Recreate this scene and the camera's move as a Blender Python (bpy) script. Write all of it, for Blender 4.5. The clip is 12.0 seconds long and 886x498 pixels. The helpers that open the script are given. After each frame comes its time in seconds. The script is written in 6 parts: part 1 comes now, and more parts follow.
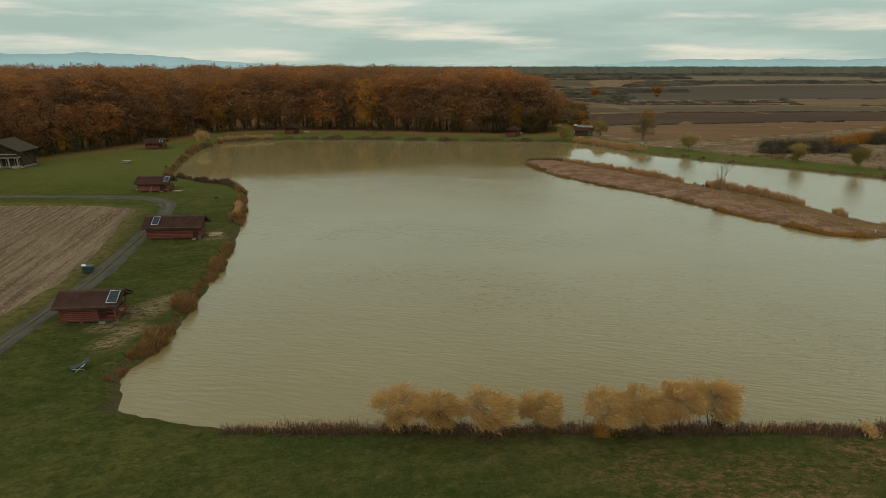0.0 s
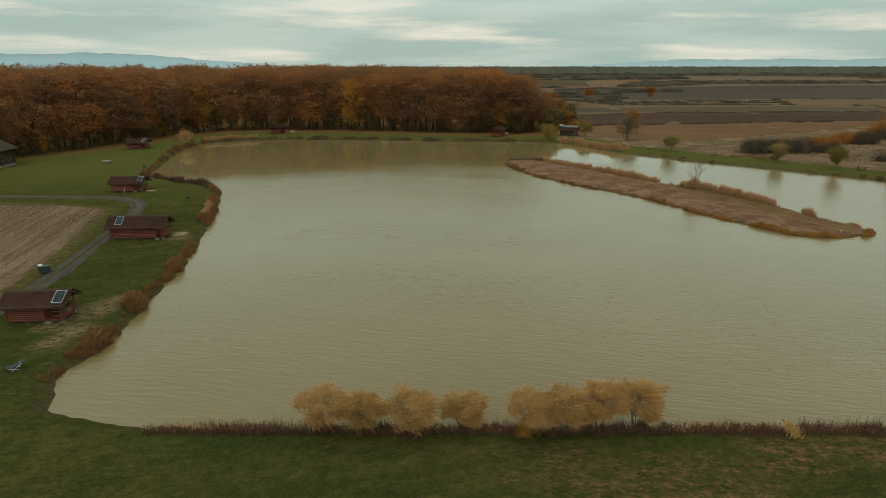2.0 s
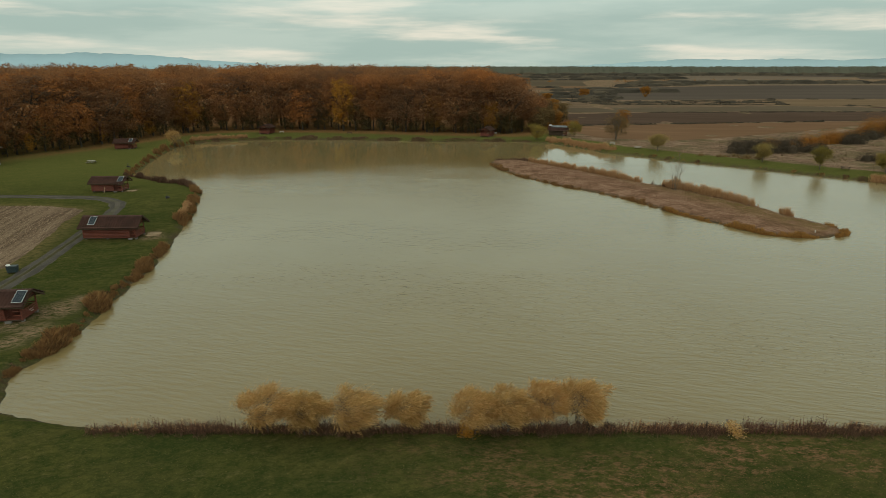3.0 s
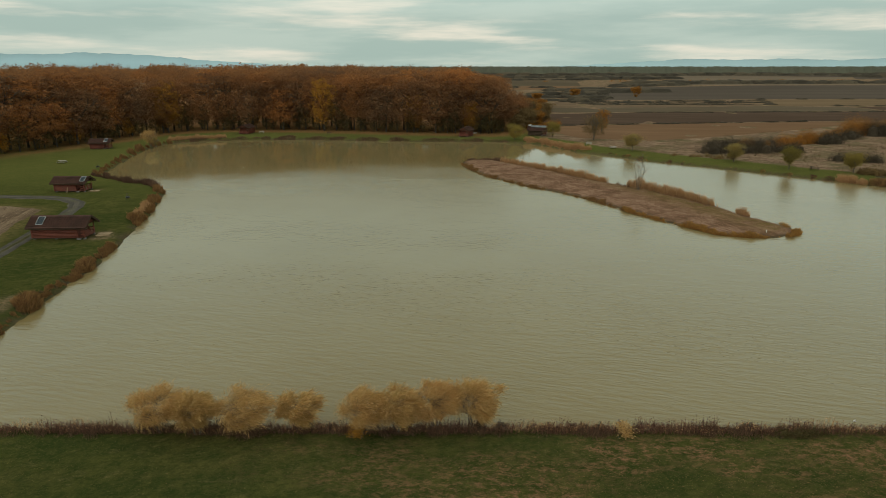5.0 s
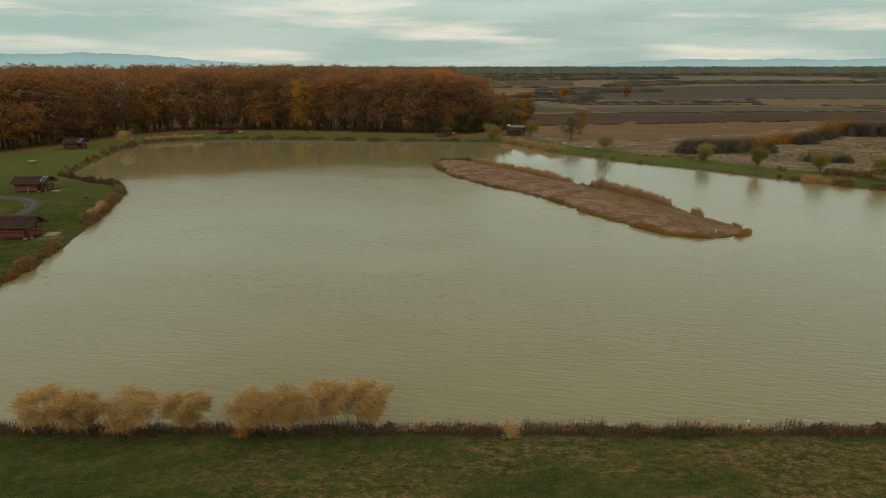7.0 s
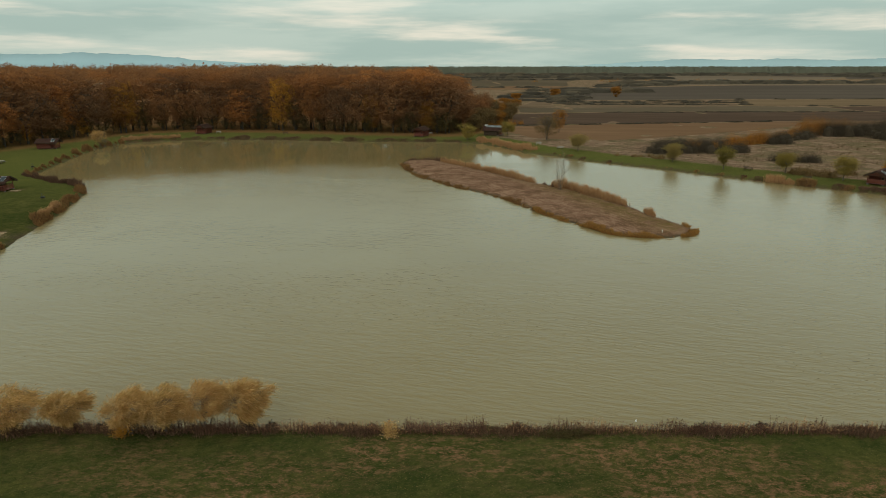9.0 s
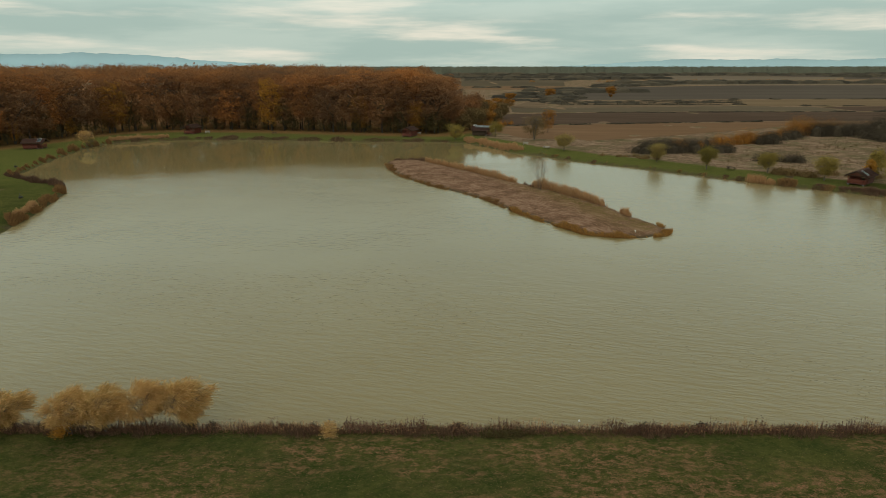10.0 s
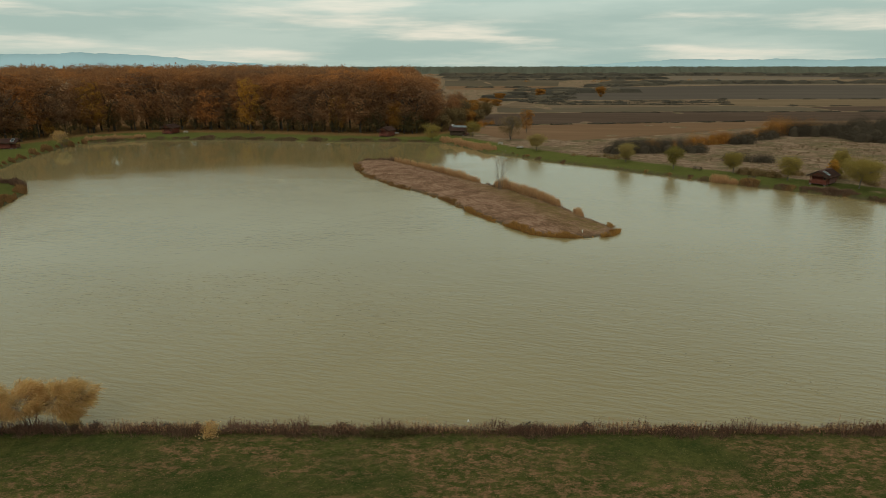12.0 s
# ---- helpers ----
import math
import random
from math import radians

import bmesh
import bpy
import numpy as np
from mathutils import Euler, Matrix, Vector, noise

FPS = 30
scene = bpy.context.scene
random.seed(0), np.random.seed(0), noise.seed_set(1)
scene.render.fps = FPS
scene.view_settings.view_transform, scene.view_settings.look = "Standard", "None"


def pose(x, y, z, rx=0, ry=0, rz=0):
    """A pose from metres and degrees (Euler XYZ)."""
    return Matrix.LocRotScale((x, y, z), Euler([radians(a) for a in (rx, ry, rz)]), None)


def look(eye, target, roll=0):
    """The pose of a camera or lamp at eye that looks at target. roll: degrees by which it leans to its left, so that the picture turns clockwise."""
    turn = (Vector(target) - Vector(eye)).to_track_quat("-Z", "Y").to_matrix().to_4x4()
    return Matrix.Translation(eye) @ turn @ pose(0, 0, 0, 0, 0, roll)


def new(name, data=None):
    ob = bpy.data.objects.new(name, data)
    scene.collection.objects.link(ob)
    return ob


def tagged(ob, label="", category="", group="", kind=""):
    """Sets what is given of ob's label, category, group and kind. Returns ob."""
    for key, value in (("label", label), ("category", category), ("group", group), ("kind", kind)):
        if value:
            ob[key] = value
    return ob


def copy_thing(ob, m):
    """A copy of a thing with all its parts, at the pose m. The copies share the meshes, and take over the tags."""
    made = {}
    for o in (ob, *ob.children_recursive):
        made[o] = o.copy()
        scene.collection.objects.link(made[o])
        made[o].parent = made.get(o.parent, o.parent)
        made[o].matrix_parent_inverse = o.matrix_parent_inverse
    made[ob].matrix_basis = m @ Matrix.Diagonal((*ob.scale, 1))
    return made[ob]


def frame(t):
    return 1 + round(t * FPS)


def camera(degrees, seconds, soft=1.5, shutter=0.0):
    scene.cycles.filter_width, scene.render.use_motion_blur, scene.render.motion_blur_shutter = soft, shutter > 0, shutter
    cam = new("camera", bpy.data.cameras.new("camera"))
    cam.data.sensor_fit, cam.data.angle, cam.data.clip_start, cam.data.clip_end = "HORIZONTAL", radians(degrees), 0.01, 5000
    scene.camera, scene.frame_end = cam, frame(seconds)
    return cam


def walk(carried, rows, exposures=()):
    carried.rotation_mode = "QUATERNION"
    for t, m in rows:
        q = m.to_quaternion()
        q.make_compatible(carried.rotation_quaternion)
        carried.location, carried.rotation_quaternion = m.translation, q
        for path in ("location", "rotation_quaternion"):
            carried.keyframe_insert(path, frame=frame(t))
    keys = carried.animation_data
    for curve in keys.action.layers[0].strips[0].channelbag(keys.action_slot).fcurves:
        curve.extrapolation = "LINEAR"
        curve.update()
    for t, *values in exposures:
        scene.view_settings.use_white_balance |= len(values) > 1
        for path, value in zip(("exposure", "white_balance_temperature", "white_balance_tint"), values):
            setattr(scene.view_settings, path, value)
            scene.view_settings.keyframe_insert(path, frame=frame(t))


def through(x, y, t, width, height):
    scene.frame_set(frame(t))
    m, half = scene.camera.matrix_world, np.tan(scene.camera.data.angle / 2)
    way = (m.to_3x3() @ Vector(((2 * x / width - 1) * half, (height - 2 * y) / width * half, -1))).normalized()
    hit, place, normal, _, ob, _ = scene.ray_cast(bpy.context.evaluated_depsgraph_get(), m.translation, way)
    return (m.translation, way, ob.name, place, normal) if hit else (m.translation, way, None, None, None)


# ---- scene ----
# ---------------- camera and its path ----------------
cam = camera(73.0, 12.0, soft=0.7, shutter=0.5)
TILT = 90 - 17.05
PATH = [(0.0, -20.57), (0.5, -19.50), (1.0, -18.29), (1.5, -16.90), (2.0, -15.25), (2.5, -13.32), (3.0, -11.33), (3.5, -9.42),
        (4.0, -7.55), (4.5, -5.69), (5.0, -3.81), (5.5, -1.92), (6.0, 0.02), (6.5, 1.99), (7.0, 3.99), (7.5, 6.02), (8.0, 8.08),
        (8.5, 10.16), (9.0, 12.25), (9.5, 14.34), (10.0, 16.41), (10.5, 18.46), (11.0, 20.49), (11.5, 22.52), (12.0, 24.54)]
walk(cam, [(t, pose(x, 0, 25, TILT)) for t, x in PATH])

# ---------------- sky and light ----------------
SUN_UP, SUN_TURN = 38, 200      # degrees: height, and compass turn of the veiled sun
world = bpy.data.worlds.new("sky")
scene.world = world
world.use_nodes = True
wn, wl = world.node_tree.nodes, world.node_tree.links
background = wn["Background"]
sky = wn.new("ShaderNodeTexSky")
sky.sky_type, sky.sun_disc = "NISHITA", False
sky.sun_elevation, sky.sun_rotation = radians(SUN_UP), radians(SUN_TURN)
sky.dust_density = 3.0
way = wn.new("ShaderNodeTexCoord")


def sky_noise(stretch, scale, detail, lo, hi):
    m = wn.new("ShaderNodeMapping")
    m.inputs["Scale"].default_value = stretch
    n = wn.new("ShaderNodeTexNoise")
    n.inputs["Scale"].default_value, n.inputs["Detail"].default_value, n.inputs["Roughness"].default_value = scale, detail, 0.55
    r = wn.new("ShaderNodeMapRange")
    r.interpolation_type = "SMOOTHSTEP"
    r.inputs["From Min"].default_value, r.inputs["From Max"].default_value = lo, hi
    wl.new(way.outputs["Generated"], m.inputs["Vector"])
    wl.new(m.outputs["Vector"], n.inputs["Vector"])
    wl.new(n.outputs["Fac"], r.inputs["Value"])
    return r.outputs["Result"]


def sky_mix(fac, a, b):
    m = wn.new("ShaderNodeMix")
    m.data_type = "RGBA"
    for socket, value in ((m.inputs["Factor"], fac), (m.inputs["A"], a), (m.inputs["B"], b)):
        if hasattr(value, "links"):
            wl.new(value, socket)
        else:
            socket.default_value = value
    return m.outputs["Result"]


scaled = wn.new("ShaderNodeVectorMath")
scaled.operation = "SCALE"
scaled.inputs["Scale"].default_value = 0.09
wl.new(sky.outputs["Color"], scaled.inputs[0])
veil = sky_mix(sky_noise((1.2, 1.2, 9.0), 2.2, 6, 0.40, 0.62), (0.405, 0.525, 0.465, 1), (0.52, 0.62, 0.54, 1))
cream = sky_mix(sky_noise((1.5, 1.5, 15.0), 2.1, 7, 0.48, 0.72), veil, (0.84, 0.80, 0.66, 1))
apart = wn.new("ShaderNodeSeparateXYZ")
wl.new(way.outputs["Generated"], apart.inputs[0])
rise = wn.new("ShaderNodeMapRange")
rise.inputs["From Min"].default_value, rise.inputs["From Max"].default_value = 0.30, 0.75
wl.new(apart.outputs["Z"], rise.inputs["Value"])
high = sky_mix(sky_noise((1.0, 1.0, 2.5), 2.0, 5, 0.35, 0.65), (0.86, 0.93, 0.81, 1), (0.99, 1.04, 0.91, 1))
lift = wn.new("ShaderNodeMapRange")
lift.inputs["From Min"].default_value, lift.inputs["From Max"].default_value = 0.07, 0.26
wl.new(apart.outputs["Z"], lift.inputs["Value"])
middle = sky_mix(sky_noise((1.2, 1.2, 5.0), 2.0, 5, 0.35, 0.65), (0.74, 0.95, 0.84, 1), (0.88, 1.06, 0.93, 1))
cream = sky_mix(lift.outputs["Result"], cream, middle)
cream = sky_mix(rise.outputs["Result"], cream, high)
whole = sky_mix(0.93, scaled.outputs["Vector"], cream)
wl.new(whole, background.inputs["Color"])
background.inputs["Strength"].default_value = 1.0

sun = new("sun", bpy.data.lights.new("sun", "SUN"))
sun.data.energy, sun.data.angle, sun.data.color = 0.6, radians(45), (1.0, 0.96, 0.88)
sun_from = Vector((math.sin(radians(SUN_TURN)) * math.cos(radians(SUN_UP)), math.cos(radians(SUN_TURN)) * math.cos(radians(SUN_UP)), math.sin(radians(SUN_UP))))
sun.matrix_world = look(sun_from * 100, (0, 0, 0))

# ---------------- materials ----------------


class Shade:
    """A small wrapper that builds one node material."""

    def __init__(self, name, rough=0.8, metal=0.0, spec=0.3):
        self.mat = bpy.data.materials.new(name)
        self.mat.use_nodes = True
        self.n, self.l = self.mat.node_tree.nodes, self.mat.node_tree.links
        self.bsdf = self.n["Principled BSDF"]
        self.bsdf.inputs["Roughness"].default_value = rough
        self.bsdf.inputs["Metallic"].default_value = metal
        self.bsdf.inputs["Specular IOR Level"].default_value = spec

    def put(self, value, socket):
        if hasattr(value, "links"):
            self.l.new(value, socket)
        elif isinstance(value, tuple) and len(value) == 3 and socket.type == "RGBA":
            socket.default_value = (*value, 1)
        else:
            socket.default_value = value

    def place(self, stretch=(1, 1, 1), turn=0.0, local=False):
        src = self.n.new("ShaderNodeTexCoord").outputs["Object"] if local else self.n.new("ShaderNodeNewGeometry").outputs["Position"]
        m = self.n.new("ShaderNodeMapping")
        m.vector_type = "TEXTURE"
        m.inputs["Scale"].default_value = tuple(1 / v for v in stretch)
        m.inputs["Rotation"].default_value = (0, 0, radians(turn))
        self.l.new(src, m.inputs["Vector"])
        return m.outputs["Vector"]

    def noise(self, scale, lo=0.35, hi=0.65, detail=5, at=None, rough=0.6):
        n = self.n.new("ShaderNodeTexNoise")
        n.inputs["Scale"].default_value, n.inputs["Detail"].default_value, n.inputs["Roughness"].default_value = scale, detail, rough
        self.l.new(at if at is not None else self.place(), n.inputs["Vector"])
        return self.span(n.outputs["Fac"], lo, hi)

    def span(self, value, lo, hi, to_lo=0.0, to_hi=1.0):
        r = self.n.new("ShaderNodeMapRange")
        r.interpolation_type = "SMOOTHSTEP"
        for key, v in (("From Min", lo), ("From Max", hi), ("To Min", to_lo), ("To Max", to_hi)):
            r.inputs[key].default_value = v
        self.put(value, r.inputs["Value"])
        return r.outputs["Result"]

    def mix(self, fac, a, b, kind="MIX"):
        m = self.n.new("ShaderNodeMix")
        m.data_type, m.blend_type = "RGBA", kind
        self.put(fac, m.inputs["Factor"]), self.put(a, m.inputs["A"]), self.put(b, m.inputs["B"])
        return m.outputs["Result"]

    def math(self, op, a, b=0.0):
        m = self.n.new("ShaderNodeMath")
        m.operation = op
        self.put(a, m.inputs[0]), self.put(b, m.inputs[1])
        return m.outputs[0]

    def mask(self, name):
        a = self.n.new("ShaderNodeAttribute")
        a.attribute_name = name
        return a.outputs["Fac"]

    def island(self):
        return self.n.new("ShaderNodeNewGeometry").outputs["Random Per Island"]

    def each(self):
        return self.n.new("ShaderNodeObjectInfo").outputs["Random"]

    def wave(self, scale, at, distort=1.0, kind="BANDS"):
        w = self.n.new("ShaderNodeTexWave")
        w.wave_type = kind
        w.inputs["Scale"].default_value, w.inputs["Distortion"].default_value, w.inputs["Detail"].default_value = scale, distort, 2
        self.l.new(at, w.inputs["Vector"])
        return w.outputs["Fac"]

    def bump(self, height, strength=0.4, distance=0.05):
        b = self.n.new("ShaderNodeBump")
        b.inputs["Strength"].default_value, b.inputs["Distance"].default_value = strength, distance
        self.put(height, b.inputs["Height"])
        self.l.new(b.outputs["Normal"], self.bsdf.inputs["Normal"])

    def colour(self, value):
        self.put(value, self.bsdf.inputs["Base Color"])
        return self.mat


def mottled(name, a, b, scale=3.0, rough=0.75, metal=0.0, bump=0.3, local=True, spec=0.3, stretch=(1, 1, 1)):
    s = Shade(name, rough, metal, spec)
    at = s.place(stretch, local=local)
    big, fine = s.noise(scale, at=at), s.noise(scale * 7, 0.3, 0.7, at=at)
    col = s.mix(s.math("MULTIPLY", s.math("ADD", big, fine), 0.5), a, b)
    s.bump(fine, bump, 0.02)
    return s.colour(col)


def foliage(name, stops, through=0.3, by_tree=0.25):
    """Leaves or blades: colours vary from leaf to leaf and from plant to plant; light passes through a little."""
    s = Shade(name, 0.9, 0.0, 0.03)
    mixed = s.math("ADD", s.math("MULTIPLY", s.island(), 1.0 - by_tree), s.math("MULTIPLY", s.each(), by_tree))
    ramp = s.n.new("ShaderNodeValToRGB")
    el = ramp.color_ramp.elements
    while len(el) < len(stops):
        el.new(0.5)
    for i, c in enumerate(stops):
        el[i].position, el[i].color = 0.12 + 0.76 * i / max(1, len(stops) - 1), (*c, 1)
    s.put(mixed, ramp.inputs["Fac"])
    patch = s.mix(s.noise(0.35, 0.3, 0.7), ramp.outputs["Color"], (0.5, 0.5, 0.5), "SOFT_LIGHT")
    s.colour(patch)
    thin = s.n.new("ShaderNodeBsdfTranslucent")
    s.put(patch, thin.inputs["Color"])
    both = s.n.new("ShaderNodeMixShader")
    both.inputs["Fac"].default_value = through
    s.l.new(s.bsdf.outputs["BSDF"], both.inputs[1]), s.l.new(thin.outputs["BSDF"], both.inputs[2])
    s.l.new(both.outputs["Shader"], s.n["Material Output"].inputs["Surface"])
    return s.mat


def ground_material():
    s = Shade("meadow_ground", 1.0, 0, 0.0)
    pos = s.place()
    wide, mid, fine = s.noise(0.06, 0.35, 0.65, 4, pos), s.noise(0.75, 0.42, 0.60, 8, s.place((0.6, 1.0, 1.0)), 0.75), s.noise(5.0, 0.36, 0.64, 6, pos, 0.7)
    grass = s.mix(wide, (0.034, 0.043, 0.011), (0.078, 0.072, 0.020))
    grass = s.mix(s.math("MULTIPLY", mid, 0.85), grass, (0.026, 0.037, 0.010))
    grass = s.mix(s.math("MULTIPLY", s.noise(0.28, 0.46, 0.62, 7, s.place((0.7, 1.2, 1.0), 20), 0.75), 0.45), grass, (0.098, 0.080, 0.026))
    grass = s.mix(s.math("MULTIPLY", fine, 0.42), grass, (0.086, 0.078, 0.025))
    tuft = s.noise(2.0, 0.44, 0.58, 8, s.place((0.8, 1.1, 1.0), 10), 0.85)
    grass = s.mix(s.math("MULTIPLY", tuft, 0.55), grass, (0.020, 0.032, 0.009))
    grass = s.mix(s.math("MULTIPLY", s.noise(0.9, 0.55, 0.66, 8, s.place((0.9, 1.6, 1.0), 15), 0.85), 0.7), grass, (0.118, 0.092, 0.038))
    grass = s.mix(s.math("MULTIPLY", s.mask("verge"), s.noise(1.1, 0.30, 0.62, 6, pos, 0.75)), grass, s.mix(fine, (0.135, 0.095, 0.042), (0.090, 0.078, 0.028)))
    far_lawn = s.n.new("ShaderNodeSeparateXYZ")
    s.put(pos, far_lawn.inputs[0])
    grass = s.mix(s.span(far_lawn.outputs["Y"], 95, 150, 0.0, 0.6), grass, s.mix(fine, (0.088, 0.098, 0.024), (0.125, 0.115, 0.034)))
    worn = s.mix(fine, (0.220, 0.110, 0.062), (0.130, 0.074, 0.038))
    wear = s.math("MULTIPLY", s.noise(2.4, 0.47, 0.58, 8, s.place((0.6, 1.0, 1.0)), 0.85), s.noise(0.16, 0.40, 0.56, 4, s.place((0.5, 1.0, 1.0)), 0.6))
    grass = s.mix(s.math("MULTIPLY", wear, s.mask("worn")), grass, worn)
    straw = s.mix(s.noise(0.7, 0.36, 0.62, 9, pos, 0.78), (0.098, 0.060, 0.038), (0.225, 0.148, 0.098))
    straw = s.mix(s.math("MULTIPLY", s.noise(0.10, 0.46, 0.60, 5, pos, 0.7), 0.7), straw, (0.092, 0.078, 0.036))
    straw = s.mix(s.math("MULTIPLY", s.noise(0.22, 0.50, 0.64, 7, s.place((0.6, 1.3, 1.0), -15), 0.8), 0.65), straw, (0.300, 0.208, 0.142))
    straw = s.mix(s.math("MULTIPLY", s.noise(0.16, 0.54, 0.66, 6, s.place((0.8, 1.2, 1.0), 30), 0.75), 0.6), straw, (0.072, 0.062, 0.030))
    col = s.mix(s.mask("dry"), grass, straw)
    litter = s.mix(fine, (0.230, 0.110, 0.045), (0.140, 0.075, 0.034))
    col = s.mix(s.math("MULTIPLY", s.mask("litter"), s.noise(0.7, 0.2, 0.6, 5, pos)), col, litter)
    bare = s.mix(fine, (0.250, 0.166, 0.105), (0.165, 0.110, 0.068))
    patch = s.math("MULTIPLY", s.mask("bare"), s.noise(1.7, 0.44, 0.54, 8, s.place((0.8, 1.8, 1.0), 25), 0.8))
    col = s.mix(patch, col, bare)
    mown = s.mix(s.noise(0.9, 0.36, 0.64, 8, s.place((2.4, 0.5, 1), 32), 0.75), (0.145, 0.076, 0.047), (0.330, 0.202, 0.136))
    mown = s.mix(s.math("MULTIPLY", s.noise(0.22, 0.46, 0.60, 6, pos, 0.75), 0.75), mown, (0.108, 0.056, 0.032))
    mown = s.mix(s.math("MULTIPLY", fine, 0.25), mown, (0.080, 0.052, 0.030))
    mown = s.mix(s.math("MULTIPLY", s.mask("green_tip"), s.noise(0.5, 0.25, 0.6, 5, pos)), mown, (0.125, 0.088, 0.028))
    col = s.mix(s.mask("island"), col, mown)
    mud = s.mix(fine, (0.055, 0.042, 0.026), (0.090, 0.066, 0.040))
    col = s.mix(s.mask("mud"), col, mud)
    s.bump(s.math("ADD", fine, mid), 0.5, 0.12)
    return s.colour(col)


def water_material():
    s = Shade("murky_pond_water", 0.09, 0, 0.5)
    s.bsdf.inputs["IOR"].default_value = 1.333
    silt = s.mix(s.noise(0.025, 0.35, 0.65, 3), (0.161, 0.119, 0.050), (0.179, 0.136, 0.062))
    ripple = s.noise(1.15, 0.25, 0.75, 3, s.place((0.55, 2.0, 1.0), -14), 0.5)
    chop = s.noise(0.35, 0.2, 0.8, 2, s.place((0.7, 1.8, 1.0), -20))
    calm = s.noise(0.02, 0.35, 0.62, 3, s.place((0.6, 1.4, 1.0)))
    height = s.math("ADD", s.math("MULTIPLY", ripple, s.math("ADD", s.math("MULTIPLY", calm, 0.7), 0.45)), s.math("MULTIPLY", chop, 0.8))
    split = s.n.new("ShaderNodeSeparateXYZ")
    s.put(s.place(), split.inputs[0])
    near = s.span(split.outputs["Y"], 38, 115, 1.7, 0.40)
    # the wind line: smooth water in the lee of the wood, rippled short of it
    line = s.math("ADD", s.math("SUBTRACT", split.outputs["Y"], s.math("MULTIPLY", split.outputs["X"], 0.27)), s.math("MULTIPLY", s.noise(0.035, 0.25, 0.75, 5, s.place((0.5, 1.6, 1.0)), 0.7), 26.0))
    lee = s.span(line, 142, 186, 1.0, 0.18)
    rough = s.math("MULTIPLY", s.span(split.outputs["Y"], 50, 125, 0.10, 0.27), s.span(split.outputs["X"], 0, 45, 1.0, 0.75))
    s.put(s.math("MULTIPLY", rough, lee), s.bsdf.inputs["Roughness"])
    s.bump(s.math("MULTIPLY", height, s.math("MULTIPLY", near, lee)), 0.5, 0.045)
    return s.colour(silt)


def field_material(name, a, b, c, scale=0.5, turn=10, row=0.4):
    s = Shade(name, 1.0, 0, 0.0)
    rows = s.noise(scale, 0.3, 0.7, 5, s.place((2.2, row, 1.0), turn), 0.7)
    col = s.mix(rows, a, b)
    col = s.mix(s.math("MULTIPLY", s.noise(scale * 0.08, 0.4, 0.62, 3), 0.6), col, c)
    s.bump(rows, 0.5, 0.1)
    return s.colour(col)


def roof_material(name, a, b):
    s = Shade(name, 0.8, 0.0, 0.08)
    at = s.place(local=True)
    col = s.mix(s.noise(0.8, 0.35, 0.65, 4, at), a, b)
    col = s.mix(s.math("MULTIPLY", s.noise(9, 0.5, 0.75, 4, at), 0.4), col, (0.06, 0.05, 0.045))
    s.bump(s.noise(14, 0.3, 0.7, 3, at), 0.15, 0.01)
    return s.colour(col)


GROUND, WATER = ground_material(), water_material()
LOG = mottled("red_stained_log", (0.150, 0.036, 0.018), (0.092, 0.025, 0.014), 1.5, 0.6, stretch=(0.6, 3, 6))
BOARD = mottled("red_stained_board", (0.180, 0.050, 0.028), (0.120, 0.034, 0.021), 2.0, 0.65, stretch=(0.6, 3, 6))
DARK_WOOD = mottled("dark_weathered_wood", (0.052, 0.034, 0.023), (0.090, 0.062, 0.043), 2.0, 0.9, spec=0.05, stretch=(0.6, 3, 6))
GREY_WOOD = mottled("silvered_wood", (0.240, 0.215, 0.180), (0.330, 0.300, 0.260), 2.5, 0.85, stretch=(0.6, 3, 6))
PALE_WOOD = mottled("pale_new_timber", (0.420, 0.300, 0.180), (0.300, 0.200, 0.115), 2.5, 0.75, stretch=(0.6, 3, 6))
ROOF = roof_material("brown_metal_tile", (0.084, 0.043, 0.033), (0.060, 0.033, 0.026))
GREY_ROOF = roof_material("grey_metal_sheet", (0.170, 0.185, 0.190), (0.100, 0.104, 0.105))
THATCH = mottled("old_shingle", (0.050, 0.038, 0.028), (0.080, 0.062, 0.046), 1.6, 0.9, bump=0.6, spec=0.0, stretch=(3, 0.5, 1))
CONCRETE = mottled("grey_concrete", (0.190, 0.175, 0.155), (0.130, 0.120, 0.105), 3.0, 0.85)
ALUMINIUM = mottled("brushed_aluminium", (0.560, 0.580, 0.590), (0.480, 0.500, 0.510), 3.0, 0.35, 0.9, 0.05)
CELLS = mottled("solar_cell_glass", (0.010, 0.017, 0.024), (0.016, 0.026, 0.034), 6.0, 0.25, 0.0, 0.02, spec=0.2)
BIN_BLUE = mottled("teal_painted_steel", (0.018, 0.030, 0.033), (0.030, 0.044, 0.046), 3.0, 0.5)
WHITE_PAINT = mottled("white_paint", (0.700, 0.690, 0.660), (0.600, 0.590, 0.560), 3.0, 0.6)
DARK_STEEL = mottled("dark_steel", (0.050, 0.052, 0.055), (0.085, 0.080, 0.075), 4.0, 0.5, 0.6)
BLUE_CLOTH = mottled("blue_grey_canvas", (0.034, 0.044, 0.048), (0.024, 0.032, 0.036), 4.0, 0.85)
DARK_GLASS = mottled("window_glass", (0.020, 0.024, 0.026), (0.028, 0.032, 0.034), 2.0, 0.06, 0.0, 0.0, spec=0.5)
BARK = mottled("grey_brown_bark", (0.090, 0.070, 0.052), (0.140, 0.115, 0.090), 3.0, 0.9, bump=0.7, stretch=(3, 3, 0.6))
